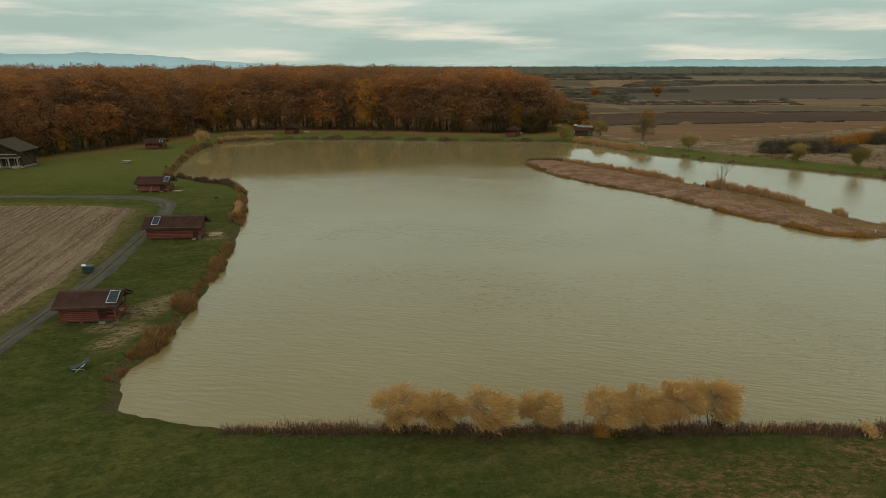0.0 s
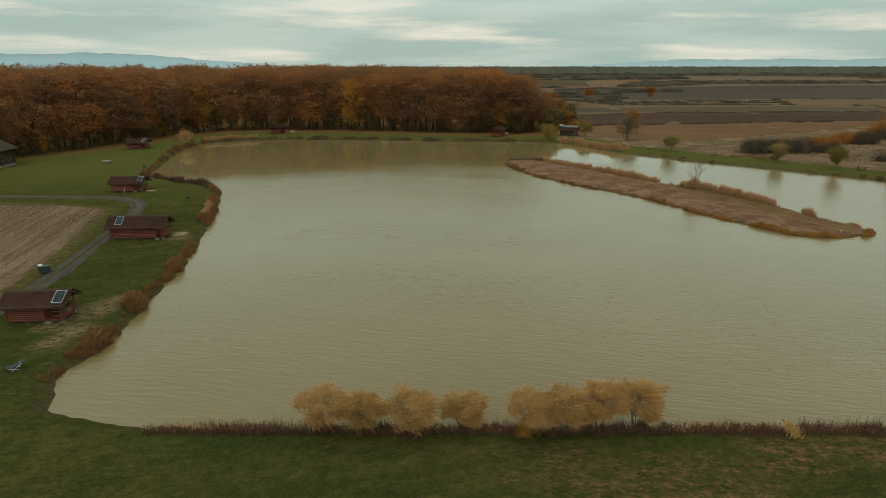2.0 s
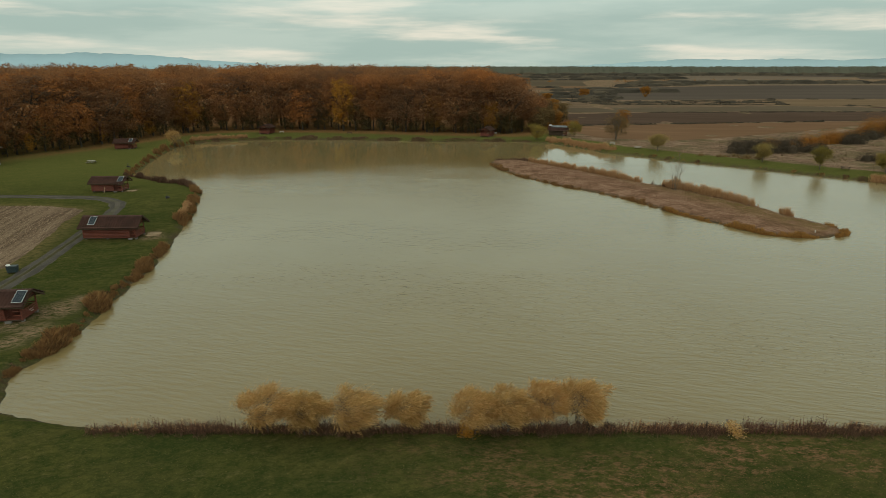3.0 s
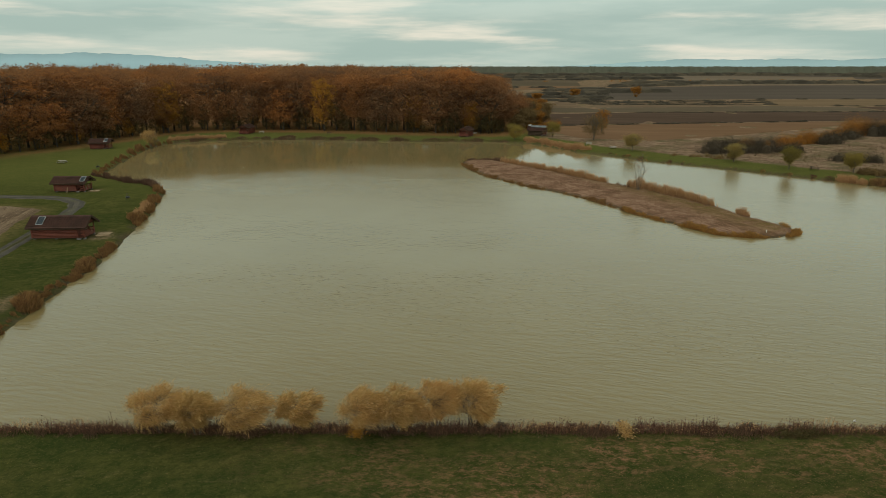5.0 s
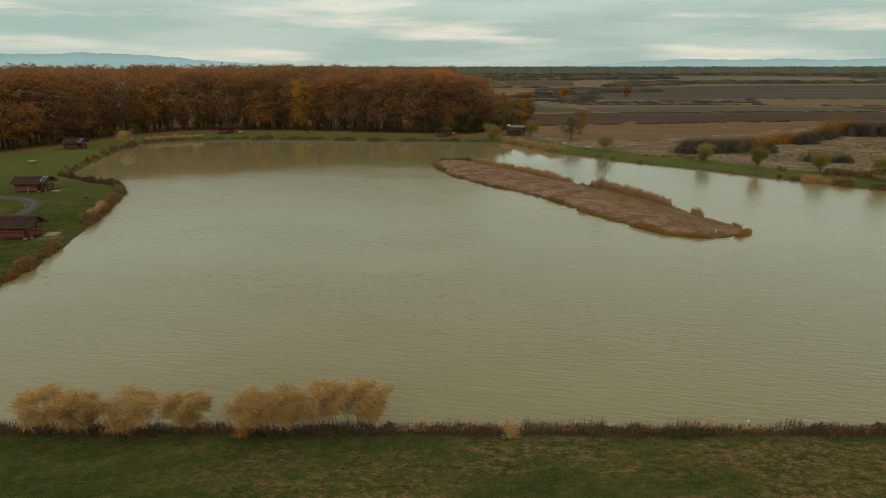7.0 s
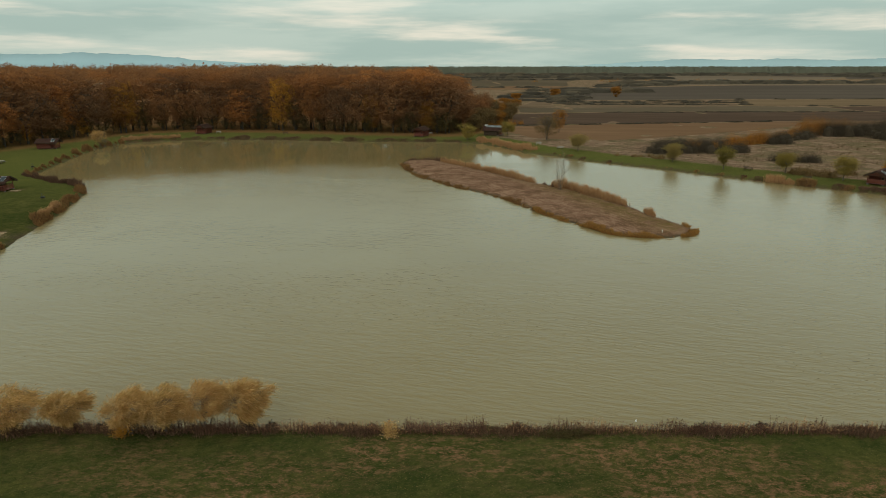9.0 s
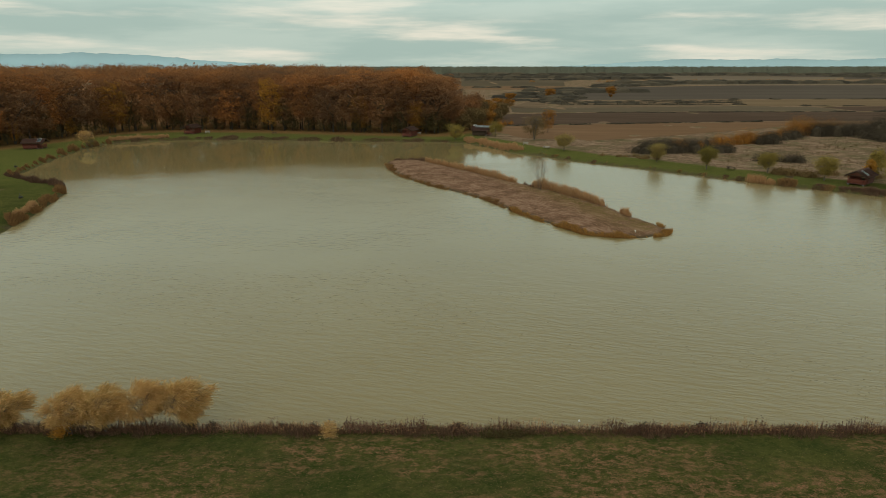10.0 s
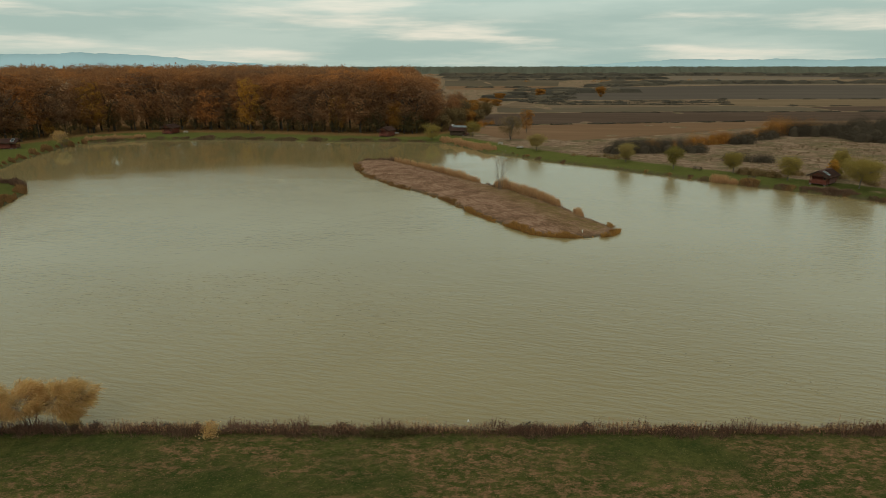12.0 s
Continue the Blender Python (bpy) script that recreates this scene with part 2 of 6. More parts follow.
DARK_BARK = mottled("dark_oak_bark", (0.036, 0.029, 0.022), (0.064, 0.052, 0.040), 2.0, 0.9, bump=0.7, stretch=(3, 3, 0.6))
PALE_BARK = mottled("pale_bare_bark", (0.170, 0.135, 0.100), (0.105, 0.085, 0.064), 3.0, 0.9, bump=0.5, stretch=(3, 3, 0.6))
GRAVEL = field_material("grey_gravel", (0.072, 0.062, 0.050), (0.118, 0.102, 0.084), (0.064, 0.062, 0.030), 3.0, 0, 1.0)


def stubble_material():
    s = Shade("stubble_soil", 1.0, 0, 0.0)
    rows = s.noise(0.75, 0.42, 0.58, 6, s.place((2.2, 0.06, 1.0), 11.3), 0.75)
    clod = s.noise(3.2, 0.38, 0.60, 8, rough=0.85)
    col = s.mix(clod, (0.050, 0.032, 0.021), (0.180, 0.124, 0.082))
    col = s.mix(s.math("MULTIPLY", rows, 0.62), col, (0.262, 0.186, 0.122))
    col = s.mix(s.math("MULTIPLY", s.noise(0.05, 0.42, 0.62, 4), 0.45), col, (0.092, 0.060, 0.038))
    s.bump(clod, 0.6, 0.08)
    return s.colour(col)


STUBBLE = stubble_material()

LEAF_WILLOW = foliage("yellow_willow_leaf", [(0.310, 0.195, 0.066), (0.470, 0.285, 0.098), (0.680, 0.455, 0.210), (0.470, 0.250, 0.090)], 0.55, 0.25)
LEAF_OAK = foliage("rust_oak_leaf", [(0.135, 0.084, 0.053), (0.215, 0.110, 0.054), (0.310, 0.138, 0.053), (0.465, 0.176, 0.048)], 0.34, 0.60)
LEAF_GOLD = foliage("golden_leaf", [(0.340, 0.155, 0.026), (0.480, 0.225, 0.034), (0.360, 0.180, 0.036)], 0.4, 0.2)
LEAF_OLIVE = foliage("olive_autumn_leaf", [(0.135, 0.110, 0.028), (0.215, 0.160, 0.040), (0.300, 0.210, 0.056)], 0.35, 0.4)
LEAF_PALE_OLIVE = foliage("pale_olive_leaf", [(0.200, 0.150, 0.050), (0.290, 0.205, 0.068), (0.360, 0.250, 0.090)], 0.35, 0.3)
LEAF_DEEP = foliage("dark_olive_leaf", [(0.058, 0.047, 0.022), (0.088, 0.068, 0.028), (0.130, 0.088, 0.034)], 0.25, 0.3)
LEAF_DARK = foliage("dark_thicket_leaf", [(0.040, 0.032, 0.023), (0.058, 0.045, 0.031), (0.080, 0.060, 0.040)], 0.2, 0.3)
LEAF_DULL = foliage("dull_brown_leaf", [(0.095, 0.070, 0.036), (0.150, 0.100, 0.045), (0.200, 0.125, 0.050)], 0.3, 0.4)
LEAF_RUST = foliage("rust_thicket_leaf", [(0.180, 0.088, 0.024), (0.320, 0.130, 0.024), (0.230, 0.120, 0.038)], 0.3, 0.3)
# thicket colour lightened and greyed for far hedges, standing in for haze
LEAF_HEDGE_HAZED = foliage("hazed_hedge_twigs", [(0.054, 0.046, 0.035), (0.076, 0.063, 0.046), (0.104, 0.082, 0.056)], 0.2, 0.2)
LEAF_BRONZE = foliage("bronze_bush_leaf", [(0.140, 0.074, 0.028), (0.250, 0.110, 0.026), (0.370, 0.150, 0.028)], 0.3, 0.2)
# leaf tones dulled towards grey-green, so the haze over the wood is painted in
LEAF_FAR_HAZED = foliage("hazed_far_wood_leaf", [(0.070, 0.078, 0.060), (0.094, 0.094, 0.068), (0.124, 0.104, 0.070)], 0.1, 0.2)
BLADE_RUST = foliage("rust_sedge", [(0.150, 0.076, 0.034), (0.240, 0.122, 0.048), (0.330, 0.185, 0.074), (0.130, 0.074, 0.036)], 0.3, 0.2)
BLADE_YELLOW = foliage("yellow_sedge", [(0.210, 0.105, 0.034), (0.330, 0.165, 0.046), (0.420, 0.215, 0.056), (0.180, 0.100, 0.044)], 0.3, 0.2)
BLADE_REED = foliage("tan_reed", [(0.330, 0.180, 0.082), (0.500, 0.300, 0.150), (0.400, 0.215, 0.100)], 0.3, 0.2)
BLADE_WEED = foliage("dark_dock_weed", [(0.080, 0.046, 0.031), (0.130, 0.072, 0.046), (0.230, 0.140, 0.084)], 0.2, 0.2)
BLADE_DOCK = foliage("reddish_dock", [(0.070, 0.038, 0.027), (0.115, 0.058, 0.038), (0.200, 0.104, 0.066)], 0.2, 0.2)
BLADE_GREEN = foliage("lawn_blade", [(0.040, 0.052, 0.010), (0.070, 0.072, 0.016), (0.140, 0.108, 0.040)], 0.3, 0.2)
CUT_REED = foliage("cut_reed", [(0.150, 0.080, 0.048), (0.250, 0.148, 0.094), (0.390, 0.252, 0.172)], 0.2, 0.2)
DRY_BLADE = foliage("dry_scrub_grass", [(0.120, 0.078, 0.046), (0.185, 0.125, 0.080), (0.270, 0.190, 0.126)], 0.2, 0.2)
STRAW = foliage("straw_bits", [(0.170, 0.112, 0.070), (0.270, 0.190, 0.124), (0.420, 0.310, 0.210)], 0.2, 0.2)

# ---------------- mesh helpers ----------------
rng = np.random.default_rng(7)
LAND = 0.7      # height of the meadow over the water


def mesh_of(name, verts, faces):
    """A mesh from an array of points and an array of triangles or quads."""
    me = bpy.data.meshes.new(name)
    verts, faces = np.asarray(verts, np.float32), np.asarray(faces, np.int32)
    me.vertices.add(len(verts))
    me.vertices.foreach_set("co", verts.ravel())
    n, k = faces.shape
    me.loops.add(n * k)
    me.loops.foreach_set("vertex_index", faces.ravel())
    me.polygons.add(n)
    me.polygons.foreach_set("loop_start", np.arange(0, n * k, k, dtype=np.int32))
    me.update(calc_edges=True)
    return me


def bm_mesh(name, bm):
    me = bpy.data.meshes.new(name)
    bm.to_mesh(me)
    bm.free()
    return me


def part(name, data, material, parent, label=""):
    """One mesh object under a thing or a part."""
    me = bm_mesh(name, data) if isinstance(data, bmesh.types.BMesh) else data
    if not me.materials:
        me.materials.append(material)
    ob = new(name, me)
    ob.parent = parent
    return tagged(ob, label)


def single(name, data, material, label, category, kind="", group=""):
    return tagged(part(name, data, material, None), label, category, group, kind)


def root(name, m, label, category, group=""):
    ob = new(name)
    ob.matrix_world = m
    return tagged(ob, label, category, group)


def box(bm, size, at, turn=(0, 0, 0), bevel=0.0):
    made = bmesh.ops.create_cube(bm, size=1.0)["verts"]
    bmesh.ops.scale(bm, vec=size, verts=made)
    if bevel:
        edges = list({e for v in made for e in v.link_edges})
        made = list({v for f in bmesh.ops.bevel(bm, geom=edges, offset=bevel, segments=1, affect="EDGES")["faces"] for v in f.verts})
    bmesh.ops.transform(bm, matrix=pose(*at, *turn), verts=made)
    return bm


def boxes(*rows, bevel=0.008):
    bm = bmesh.new()
    for size, at, *turn in rows:
        box(bm, size, at, turn[0] if turn else (0, 0, 0), bevel)
    return bm


def rod(bm, a, b, r0, r1=None, sides=8):
    a, b = Vector(a), Vector(b)
    m = Matrix.Translation((a + b) / 2) @ (b - a).to_track_quat("Z", "Y").to_matrix().to_4x4()
    bmesh.ops.create_cone(bm, cap_ends=True, segments=sides, radius1=r0, radius2=r0 if r1 is None else r1, depth=(b - a).length, matrix=m)
    return bm


def sheet(xs, ys, z):
    """Points and quads of a grid; z is an array of the heights."""
    gx, gy = np.meshgrid(xs, ys, indexing="ij")
    n, m = gx.shape
    i = (np.arange(n - 1)[:, None] * m + np.arange(m - 1)[None, :]).ravel()
    return np.stack([gx.ravel(), gy.ravel(), z.ravel()], 1), np.stack([i, i + m, i + m + 1, i + 1], 1)


def smooth(v, lo, hi):
    v = np.clip((v - lo) / (hi - lo), 0, 1)
    return v * v * (3 - 2 * v)


def to_line(px, py, line, closed):
    """Distance of points to a line; positive inside a closed one."""
    best, inside = np.full(px.shape, 1e9), np.zeros(px.shape, bool)
    n = len(line)
    for i in range(n if closed else n - 1):
        (ax, ay), (bx, by) = line[i], line[(i + 1) % n]
        dx, dy = bx - ax, by - ay
        t = np.clip(((px - ax) * dx + (py - ay) * dy) / (dx * dx + dy * dy), 0, 1)
        best = np.minimum(best, np.hypot(px - ax - t * dx, py - ay - t * dy))
        if closed and ay != by:
            inside ^= ((ay > py) != (by > py)) & (px < ax + (py - ay) * dx / dy)
    return np.where(inside, best, -best) if closed else best


def along(line, step, jitter=0.0):
    """Points every step metres along a line, with the direction."""
    out = []
    for (ax, ay), (bx, by) in zip(line, line[1:]):
        d = math.hypot(bx - ax, by - ay)
        for k in range(max(1, round(d / step))):
            t = (k + rng.uniform(0, 1) * min(1, jitter + 0.001)) / max(1, round(d / step))
            out.append((ax + (bx - ax) * t, ay + (by - ay) * t, (bx - ax) / d, (by - ay) / d))
    return out


def wobble(x, y, size, seed=0.0):
    """Smooth unevenness between about -1 and 1."""
    return (np.sin(x / size + 1.3 * seed) * np.cos(y / size * 1.17 - seed) + 0.6 * np.sin((x * 0.62 + y * 0.79) / size * 2.3 + seed)
            + 0.4 * np.sin((x * 0.85 - y * 0.53) / size * 4.1 + 2 * seed)) / 1.6


# ---------------- the shape of the land ----------------
LAKE = [(128, 40), (60, 37.3), (0, 37.4), (-38, 37.4), (-45, 39.5), (-47.2, 43.5), (-47.4, 46), (-46.9, 50), (-46.9, 53), (-47.2, 57),
        (-48, 61), (-48.4, 67.8), (-49.1, 74.2), (-50.6, 81.8), (-53.5, 94), (-55.3, 102), (-57.6, 110), (-60.3, 118.5), (-63.4, 124.5),
        (-67.5, 128.5), (-71, 129.3), (-75.7, 132.5), (-79.5, 135.3), (-83.5, 137.5), (-85.3, 140), (-86.5, 147), (-88.8, 155),
        (-91.5, 166), (-94.2, 178), (-96, 188), (-96.2, 198), (-94, 203.5), (-87.5, 208), (-76, 211.5), (-51, 212.5), (-34, 210)]
LAKE += [(-14, 207), (5, 207), (18.5, 205.4), (24.5, 203), (31.7, 190.8), (37, 180), (43.8, 174), (50.9, 164.5), (57, 158.9), (63, 154),
         (69, 148.1), (79.2, 138.2), (88.2, 129.5), (96.5, 122.5), (104.6, 116), (110, 109), (118, 95), (127, 75), (131, 55)]
ISLAND_FRONT = [(1.5, 158.5), (3, 151.5), (5.2, 143.5), (8, 138), (13.6, 129), (21, 119.5), (25.5, 113.5), (29.1, 104.7), (33.5, 96.8),
                (38.5, 89.6), (42, 87.8), (46.4, 87.2), (50.3, 88.8), (52, 92)]
ISLAND_BACK = [(51.5, 95), (49, 99.5), (46.7, 107.5), (43.5, 115), (39.5, 123), (36, 127), (30.5, 134.5), (22.5, 148), (13, 161.5),
               (8, 165), (4, 164.5), (1.8, 162)]
WOOD_EDGE = [(-158, 98), (-150, 120), (-141, 143), (-132, 163), (-123, 185), (-116, 205), (-111, 226), (-100, 235), (-84, 239), (-56, 237.5),
             (-16, 228), (14, 224), (21, 232), (24, 262), (23, 300), (18, 420), (10, 620)]
BARE = [(-51.5, 57.5, 2.6), (-50.6, 60.5, 1.6), (-53.5, 53.6, 1.6), (-50.6, 52.5, 1.8), (-51.2, 49.8, 1.6), (-54.5, 85.5, 2.0), (-55.5, 87.5, 1.5),
        (-74.5, 119.5, 1.4), (104, 122.5, 1.5), (112, 118.5, 1.2)]


def land_at(x, y):
    lake = to_line(x, y, LAKE, True) + 0.35 * wobble(x, y, 2.1) + 0.15 * wobble(x, y, 0.7, 3)
    isle = to_line(x, y, ISLAND_FRONT + ISLAND_BACK, True) + 0.3 * wobble(x, y, 1.9, 2)
    return lake, isle


def height_at(x, y):
    lake, isle = land_at(x, y)
    bank = -np.maximum(lake, 0) * 0.45 + np.minimum(-np.minimum(lake, 0) * 0.75, LAND)
    bank = bank + smooth(-lake, 1.5, 6) * 0.06 * wobble(x, y, 9, 1)
    top = np.minimum(isle * 0.4, 0.35 + 0.1 * smooth(isle, 1, 5)) + 0.04 * wobble(x, y, 1.3, 4) * smooth(isle, 1, 3)
    return np.clip(np.where(isle > -2.5, np.maximum(bank, top), bank), -1.3, 3)


steps = np.array([4, 9, 18, 34, 62, 110, 200, 360, 640, 1150, 2000, 3400, 4800], float)
xs = np.concatenate([-162 - steps[::-1], np.arange(-162, 160.1, 1.1), 160 + steps])
ys = np.concatenate([-10 - steps[::-1], np.arange(-10, 262.1, 1.1), 262 + steps])
gx, gy = np.meshgrid(xs, ys, indexing="ij")
gz = height_at(gx, gy)
ground_mesh = mesh_of("ground", *sheet(xs, ys, gz))
lake_d, isle_d = land_at(gx, gy)
wood_d = to_line(gx, gy, WOOD_EDGE + [(-400, 620), (-400, 60)], True)
dry = np.maximum(smooth(-lake_d + 1.0 * wobble(gx, gy, 3.0, 2), 11.5, 13.5) * smooth(gx - 0.12 * (gy - 200), 26, 34) * smooth(gy, 70, 90), smooth(gy, 250, 262))
bare = np.zeros_like(gx)
for bx, by, br in BARE:
    bare = np.maximum(bare, smooth(-np.hypot(gx - bx, gy - by), -br * 1.3, -br * 0.4))
FIELD = [(-190, 106.5), (-100.9, 106.1), (-82.2, 105.6), (-74.8, 102.6), (-72.2, 93.5), (-67.8, 78.2), (-65.5, 65), (-65.0, 55.3), (-64.8, 30), (-190, 20)]
verge = smooth(to_line(gx, gy, FIELD, True) + 0.8 * wobble(gx, gy, 4.0, 3), -3.6, -0.6)
for name, field in (("dry", dry), ("verge", verge), ("litter", smooth(wood_d, -12, -4) * smooth(gy, 120, 215)), ("bare", bare), ("island", smooth(isle_d, -0.3, 0.3)),
                    ("green_tip", smooth(isle_d, 0.5, 2.5) * smooth(gx + 0.4 * gy, 78, 88)), ("worn", smooth(-gy, -36.5, -34.0) * smooth(gx, -26, 6)),
                    ("mud", smooth(-gz, -0.30, -0.06) * smooth(gy, -5, 20))):
    attr = ground_mesh.attributes.new(name, "FLOAT", "POINT")
    attr.data.foreach_set("value", np.ascontiguousarray(field, np.float32).ravel())
ground_mesh.polygons.foreach_set("use_smooth", np.ones(len(ground_mesh.polygons), bool))
ground = single("ground", ground_mesh, GROUND, "green meadow round the pond, dry scrub and a mown islet", "ground", "structure")

wx, wy = np.linspace(-112, 140, 22), np.linspace(30, 218, 18)
water = single("water", mesh_of("water", *sheet(wx, wy, np.zeros((22, 18)))), WATER, "murky olive-brown pond water with fine ripples", "water", "structure")

# ---------------- fields, road and distance ----------------


def ribbon(line, widths, z, ragged=0.15, step=0.8):
    """A strip along a line with ragged edges, slightly crowned."""
    pts = along(line, step)
    verts, faces = [], []
    for i, (x, y, dx, dy) in enumerate(pts):
        for k, (off, up) in enumerate(zip((-0.5, -0.3, 0, 0.3, 0.5), (-0.10, 0.0, 0.015, 0.0, -0.10))):
            o = off * widths + (ragged * float(wobble(x * 1.0, y * 1.0, 1.1, off * 9)) if abs(off) == 0.5 else 0)
            verts.append((x - dy * o, y + dx * o, z + up))
        if i:
            for k in range(4):
                a = (i - 1) * 5 + k
                faces.append((a, a + 1, a + 6, a + 5))
    return mesh_of("ribbon", verts, faces)


ROAD = [(-58, 10), (-59.5, 36), (-60.8, 50), (-61.2, 56), (-61.8, 64), (-62.3, 69), (-64.8, 82.7), (-66.5, 91), (-68.0, 98.6), (-69.6, 104.6),
        (-71.6, 108.6), (-75, 111.4), (-80, 113.2), (-92, 113.8), (-106, 113.9), (-150, 113.4)]


def offset(line, d):
    out = []
    for i, (x, y) in enumerate(line):
        (ax, ay), (bx, by) = line[max(0, i - 1)], line[min(len(line) - 1, i + 1)]
        n = math.hypot(bx - ax, by - ay)
        out.append((x - (by - ay) / n * d, y + (bx - ax) / n * d))
    return out


single("road", ribbon(ROAD, 2.7, LAND + 0.055, 0.25), GRAVEL, "grey gravel track with two worn wheel ruts", "track", "structure")
RUT = field_material("dark_wheel_rut", (0.066, 0.058, 0.050), (0.098, 0.086, 0.072), (0.052, 0.047, 0.038), 4.0, 0, 1.0)
for side in (-0.75, 0.75):
    single("road_rut", ribbon(offset(ROAD, side), 0.90, LAND + 0.085, 0.10), RUT, "compacted dark wheel rut in the gravel", "track", "structure")

VERGE = field_material("dry_verge", (0.056, 0.052, 0.026), (0.090, 0.074, 0.046), (0.046, 0.046, 0.018), 2.5, 0, 1.0)
single("road_verge", ribbon(ROAD[:9], 0.55, LAND + 0.10, 0.28), VERGE, "dry grass strip between the wheel ruts", "track", "structure")

# stubble field with shallow furrows that follow the track
u = np.arange(-5, 125, 0.28)
v = np.arange(25, 112, 0.7)
gu, gv = np.meshgrid(u, v, indexing="ij")
fx, fy = -64.0 - gu - 0.20 * (gv - 55), gv + 0.0 * gu
edge = to_line(fx, fy, FIELD, True) + 0.35 * wobble(fx, fy, 1.7, 5) + 0.15 * wobble(fx, fy, 0.5, 1)
fz = LAND + np.clip(edge * 0.16, -0.3, 0.10) + (0.05 * np.sin(gu * 2 * np.pi / 1.12) + 0.03 * wobble(fx, fy, 0.8, 2) + rng.normal(0, 0.014, gu.shape)) * smooth(edge, 0.4, 2.2)
n, m = gu.shape
i = (np.arange(n - 1)[:, None] * m + np.arange(m - 1)[None, :]).ravel()
quads = np.stack([i, i + 1, i + m + 1, i + m], 1)
quads = quads[(edge.ravel()[quads] > -0.8).all(1)]
used, quads = np.unique(quads, return_inverse=True)
single("field", mesh_of("field", np.stack([fx.ravel(), fy.ravel(), fz.ravel()], 1)[used], quads.reshape(-1, 4)), STUBBLE,
       "bare brown stubble field with pale straw rows", "field", "structure")


def strip(name, corners, z, colours, label, turn=5, scale=0.05):
    """A far field: one polygon with an uneven border, laid just over the plain."""
    verts = []
    for (ax, ay), (bx, by) in zip(corners, corners[1:] + corners[:1]):
        k = 14
        for t in range(k):
            w = 0.004 * math.hypot(ax, ay) * (rng.normal(0, 0.4) if t else 0)
            verts.append((ax + (bx - ax) * t / k, ay + (by - ay) * t / k + w, z))
    bm = bmesh.new()
    bm.faces.new([bm.verts.new(p) for p in verts])
    bmesh.ops.triangulate(bm, faces=bm.faces[:])
    bmesh.ops.recalc_face_normals(bm, faces=bm.faces[:])
    if bm.faces[:][0].normal.z < 0:
        bmesh.ops.reverse_faces(bm, faces=bm.faces[:])
    single("field", bm, field_material(name, *colours, scale, turn, 0.25), label, "field", "structure")


SOIL = ((0.064, 0.042, 0.030), (0.092, 0.061, 0.044), (0.054, 0.036, 0.026))
TAN = ((0.140, 0.080, 0.045), (0.182, 0.108, 0.063), (0.108, 0.062, 0.036))
PALE = ((0.118, 0.080, 0.048), (0.152, 0.104, 0.063), (0.092, 0.064, 0.039))
GREYISH = ((0.105, 0.078, 0.054), (0.138, 0.104, 0.074), (0.082, 0.062, 0.042))
# greyer soil and stubble for the far strips: distance haze put into the colour
HAZED_SOIL = ((0.074, 0.058, 0.046), (0.100, 0.079, 0.062), (0.064, 0.051, 0.041))
HAZED_PALE = ((0.130, 0.098, 0.070), (0.160, 0.122, 0.087), (0.108, 0.082, 0.060))
GREENISH = ((0.090, 0.068, 0.046), (0.114, 0.087, 0.059), (0.072, 0.055, 0.037))
SCRUB = ((0.110, 0.074, 0.048), (0.165, 0.112, 0.072), (0.080, 0.058, 0.038))
Z = LAND + 0.05
strip("tan_field", [(36, 232), (44, 212), (64, 203), (88, 213), (127, 234), (166, 258), (290, 268), (420, 276), (420, 292), (172, 274.5), (112, 268), (79, 263.5), (44, 253)], Z, TAN, "reddish tan harvested field beyond the meadow", 80)
strip("ploughed_field", [(30, 258), (44, 257), (79, 267), (112, 271), (172, 278), (420, 296), (640, 318), (640, 345), (254, 332), (220, 336), (136, 334), (94, 328), (39.5, 316), (30, 316)], Z, SOIL, "dark ploughed field on the plain", 85)
strip("fallow_strip", [(54, 331), (94, 331), (136, 337), (220, 339), (243, 345), (243, 373), (197, 383), (140, 373), (57, 368)], Z, GREENISH, "pale greenish fallow strip on the plain", 85)
strip("scrub_strip", [(57, 371), (140, 376), (197, 386), (214, 441), (75, 427)], Z, SCRUB, "brown weedy strip between the far fields", 85)
strip("dark_strip", [(247, 340), (640, 352), (640, 386), (291, 382), (247, 375)], Z, SOIL, "dark tilled strip on the plain", 85)
strip("straw_strip", [(202, 387), (291, 386), (700, 398), (700, 478), (231, 456), (217, 442)], Z, PALE, "pale straw-coloured strip on the plain", 85)
strip("ploughed_field", [(107, 448), (233, 463), (700, 486), (1100, 500), (1100, 830), (584, 798), (384, 787), (220, 716), (145, 633)], Z, HAZED_SOIL, "wide dark ploughed field on the plain", 85, 0.02)
strip("tan_strip", [(28, 650), (124, 650), (163, 750), (28, 750)], Z, TAN, "tan strip beside the wood", 85, 0.02)
strip("grey_field", [(26, 757), (165, 757), (205, 966), (240, 1040), (28, 1040)], Z, GREENISH, "grey-green far fallow beside the wood", 85, 0.02)
strip("pale_strip", [(300, 803), (1100, 836), (1100, 858), (300, 822)], Z, HAZED_PALE, "narrow pale strip on the far plain", 85, 0.02)
strip("pale_field", [(342, 940), (753, 1170), (871, 1338), (600, 1560), (520, 1400)], Z, HAZED_PALE, "pale stubble on the far plain", 85, 0.02)
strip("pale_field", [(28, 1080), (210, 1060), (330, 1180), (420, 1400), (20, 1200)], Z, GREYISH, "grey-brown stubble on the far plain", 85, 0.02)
strip("dark_plain", [(760, 1150), (2400, 1300), (2600, 1850), (620, 1600), (880, 1345)], Z, HAZED_SOIL, "dark rough land before the far wood", 85, 0.02)


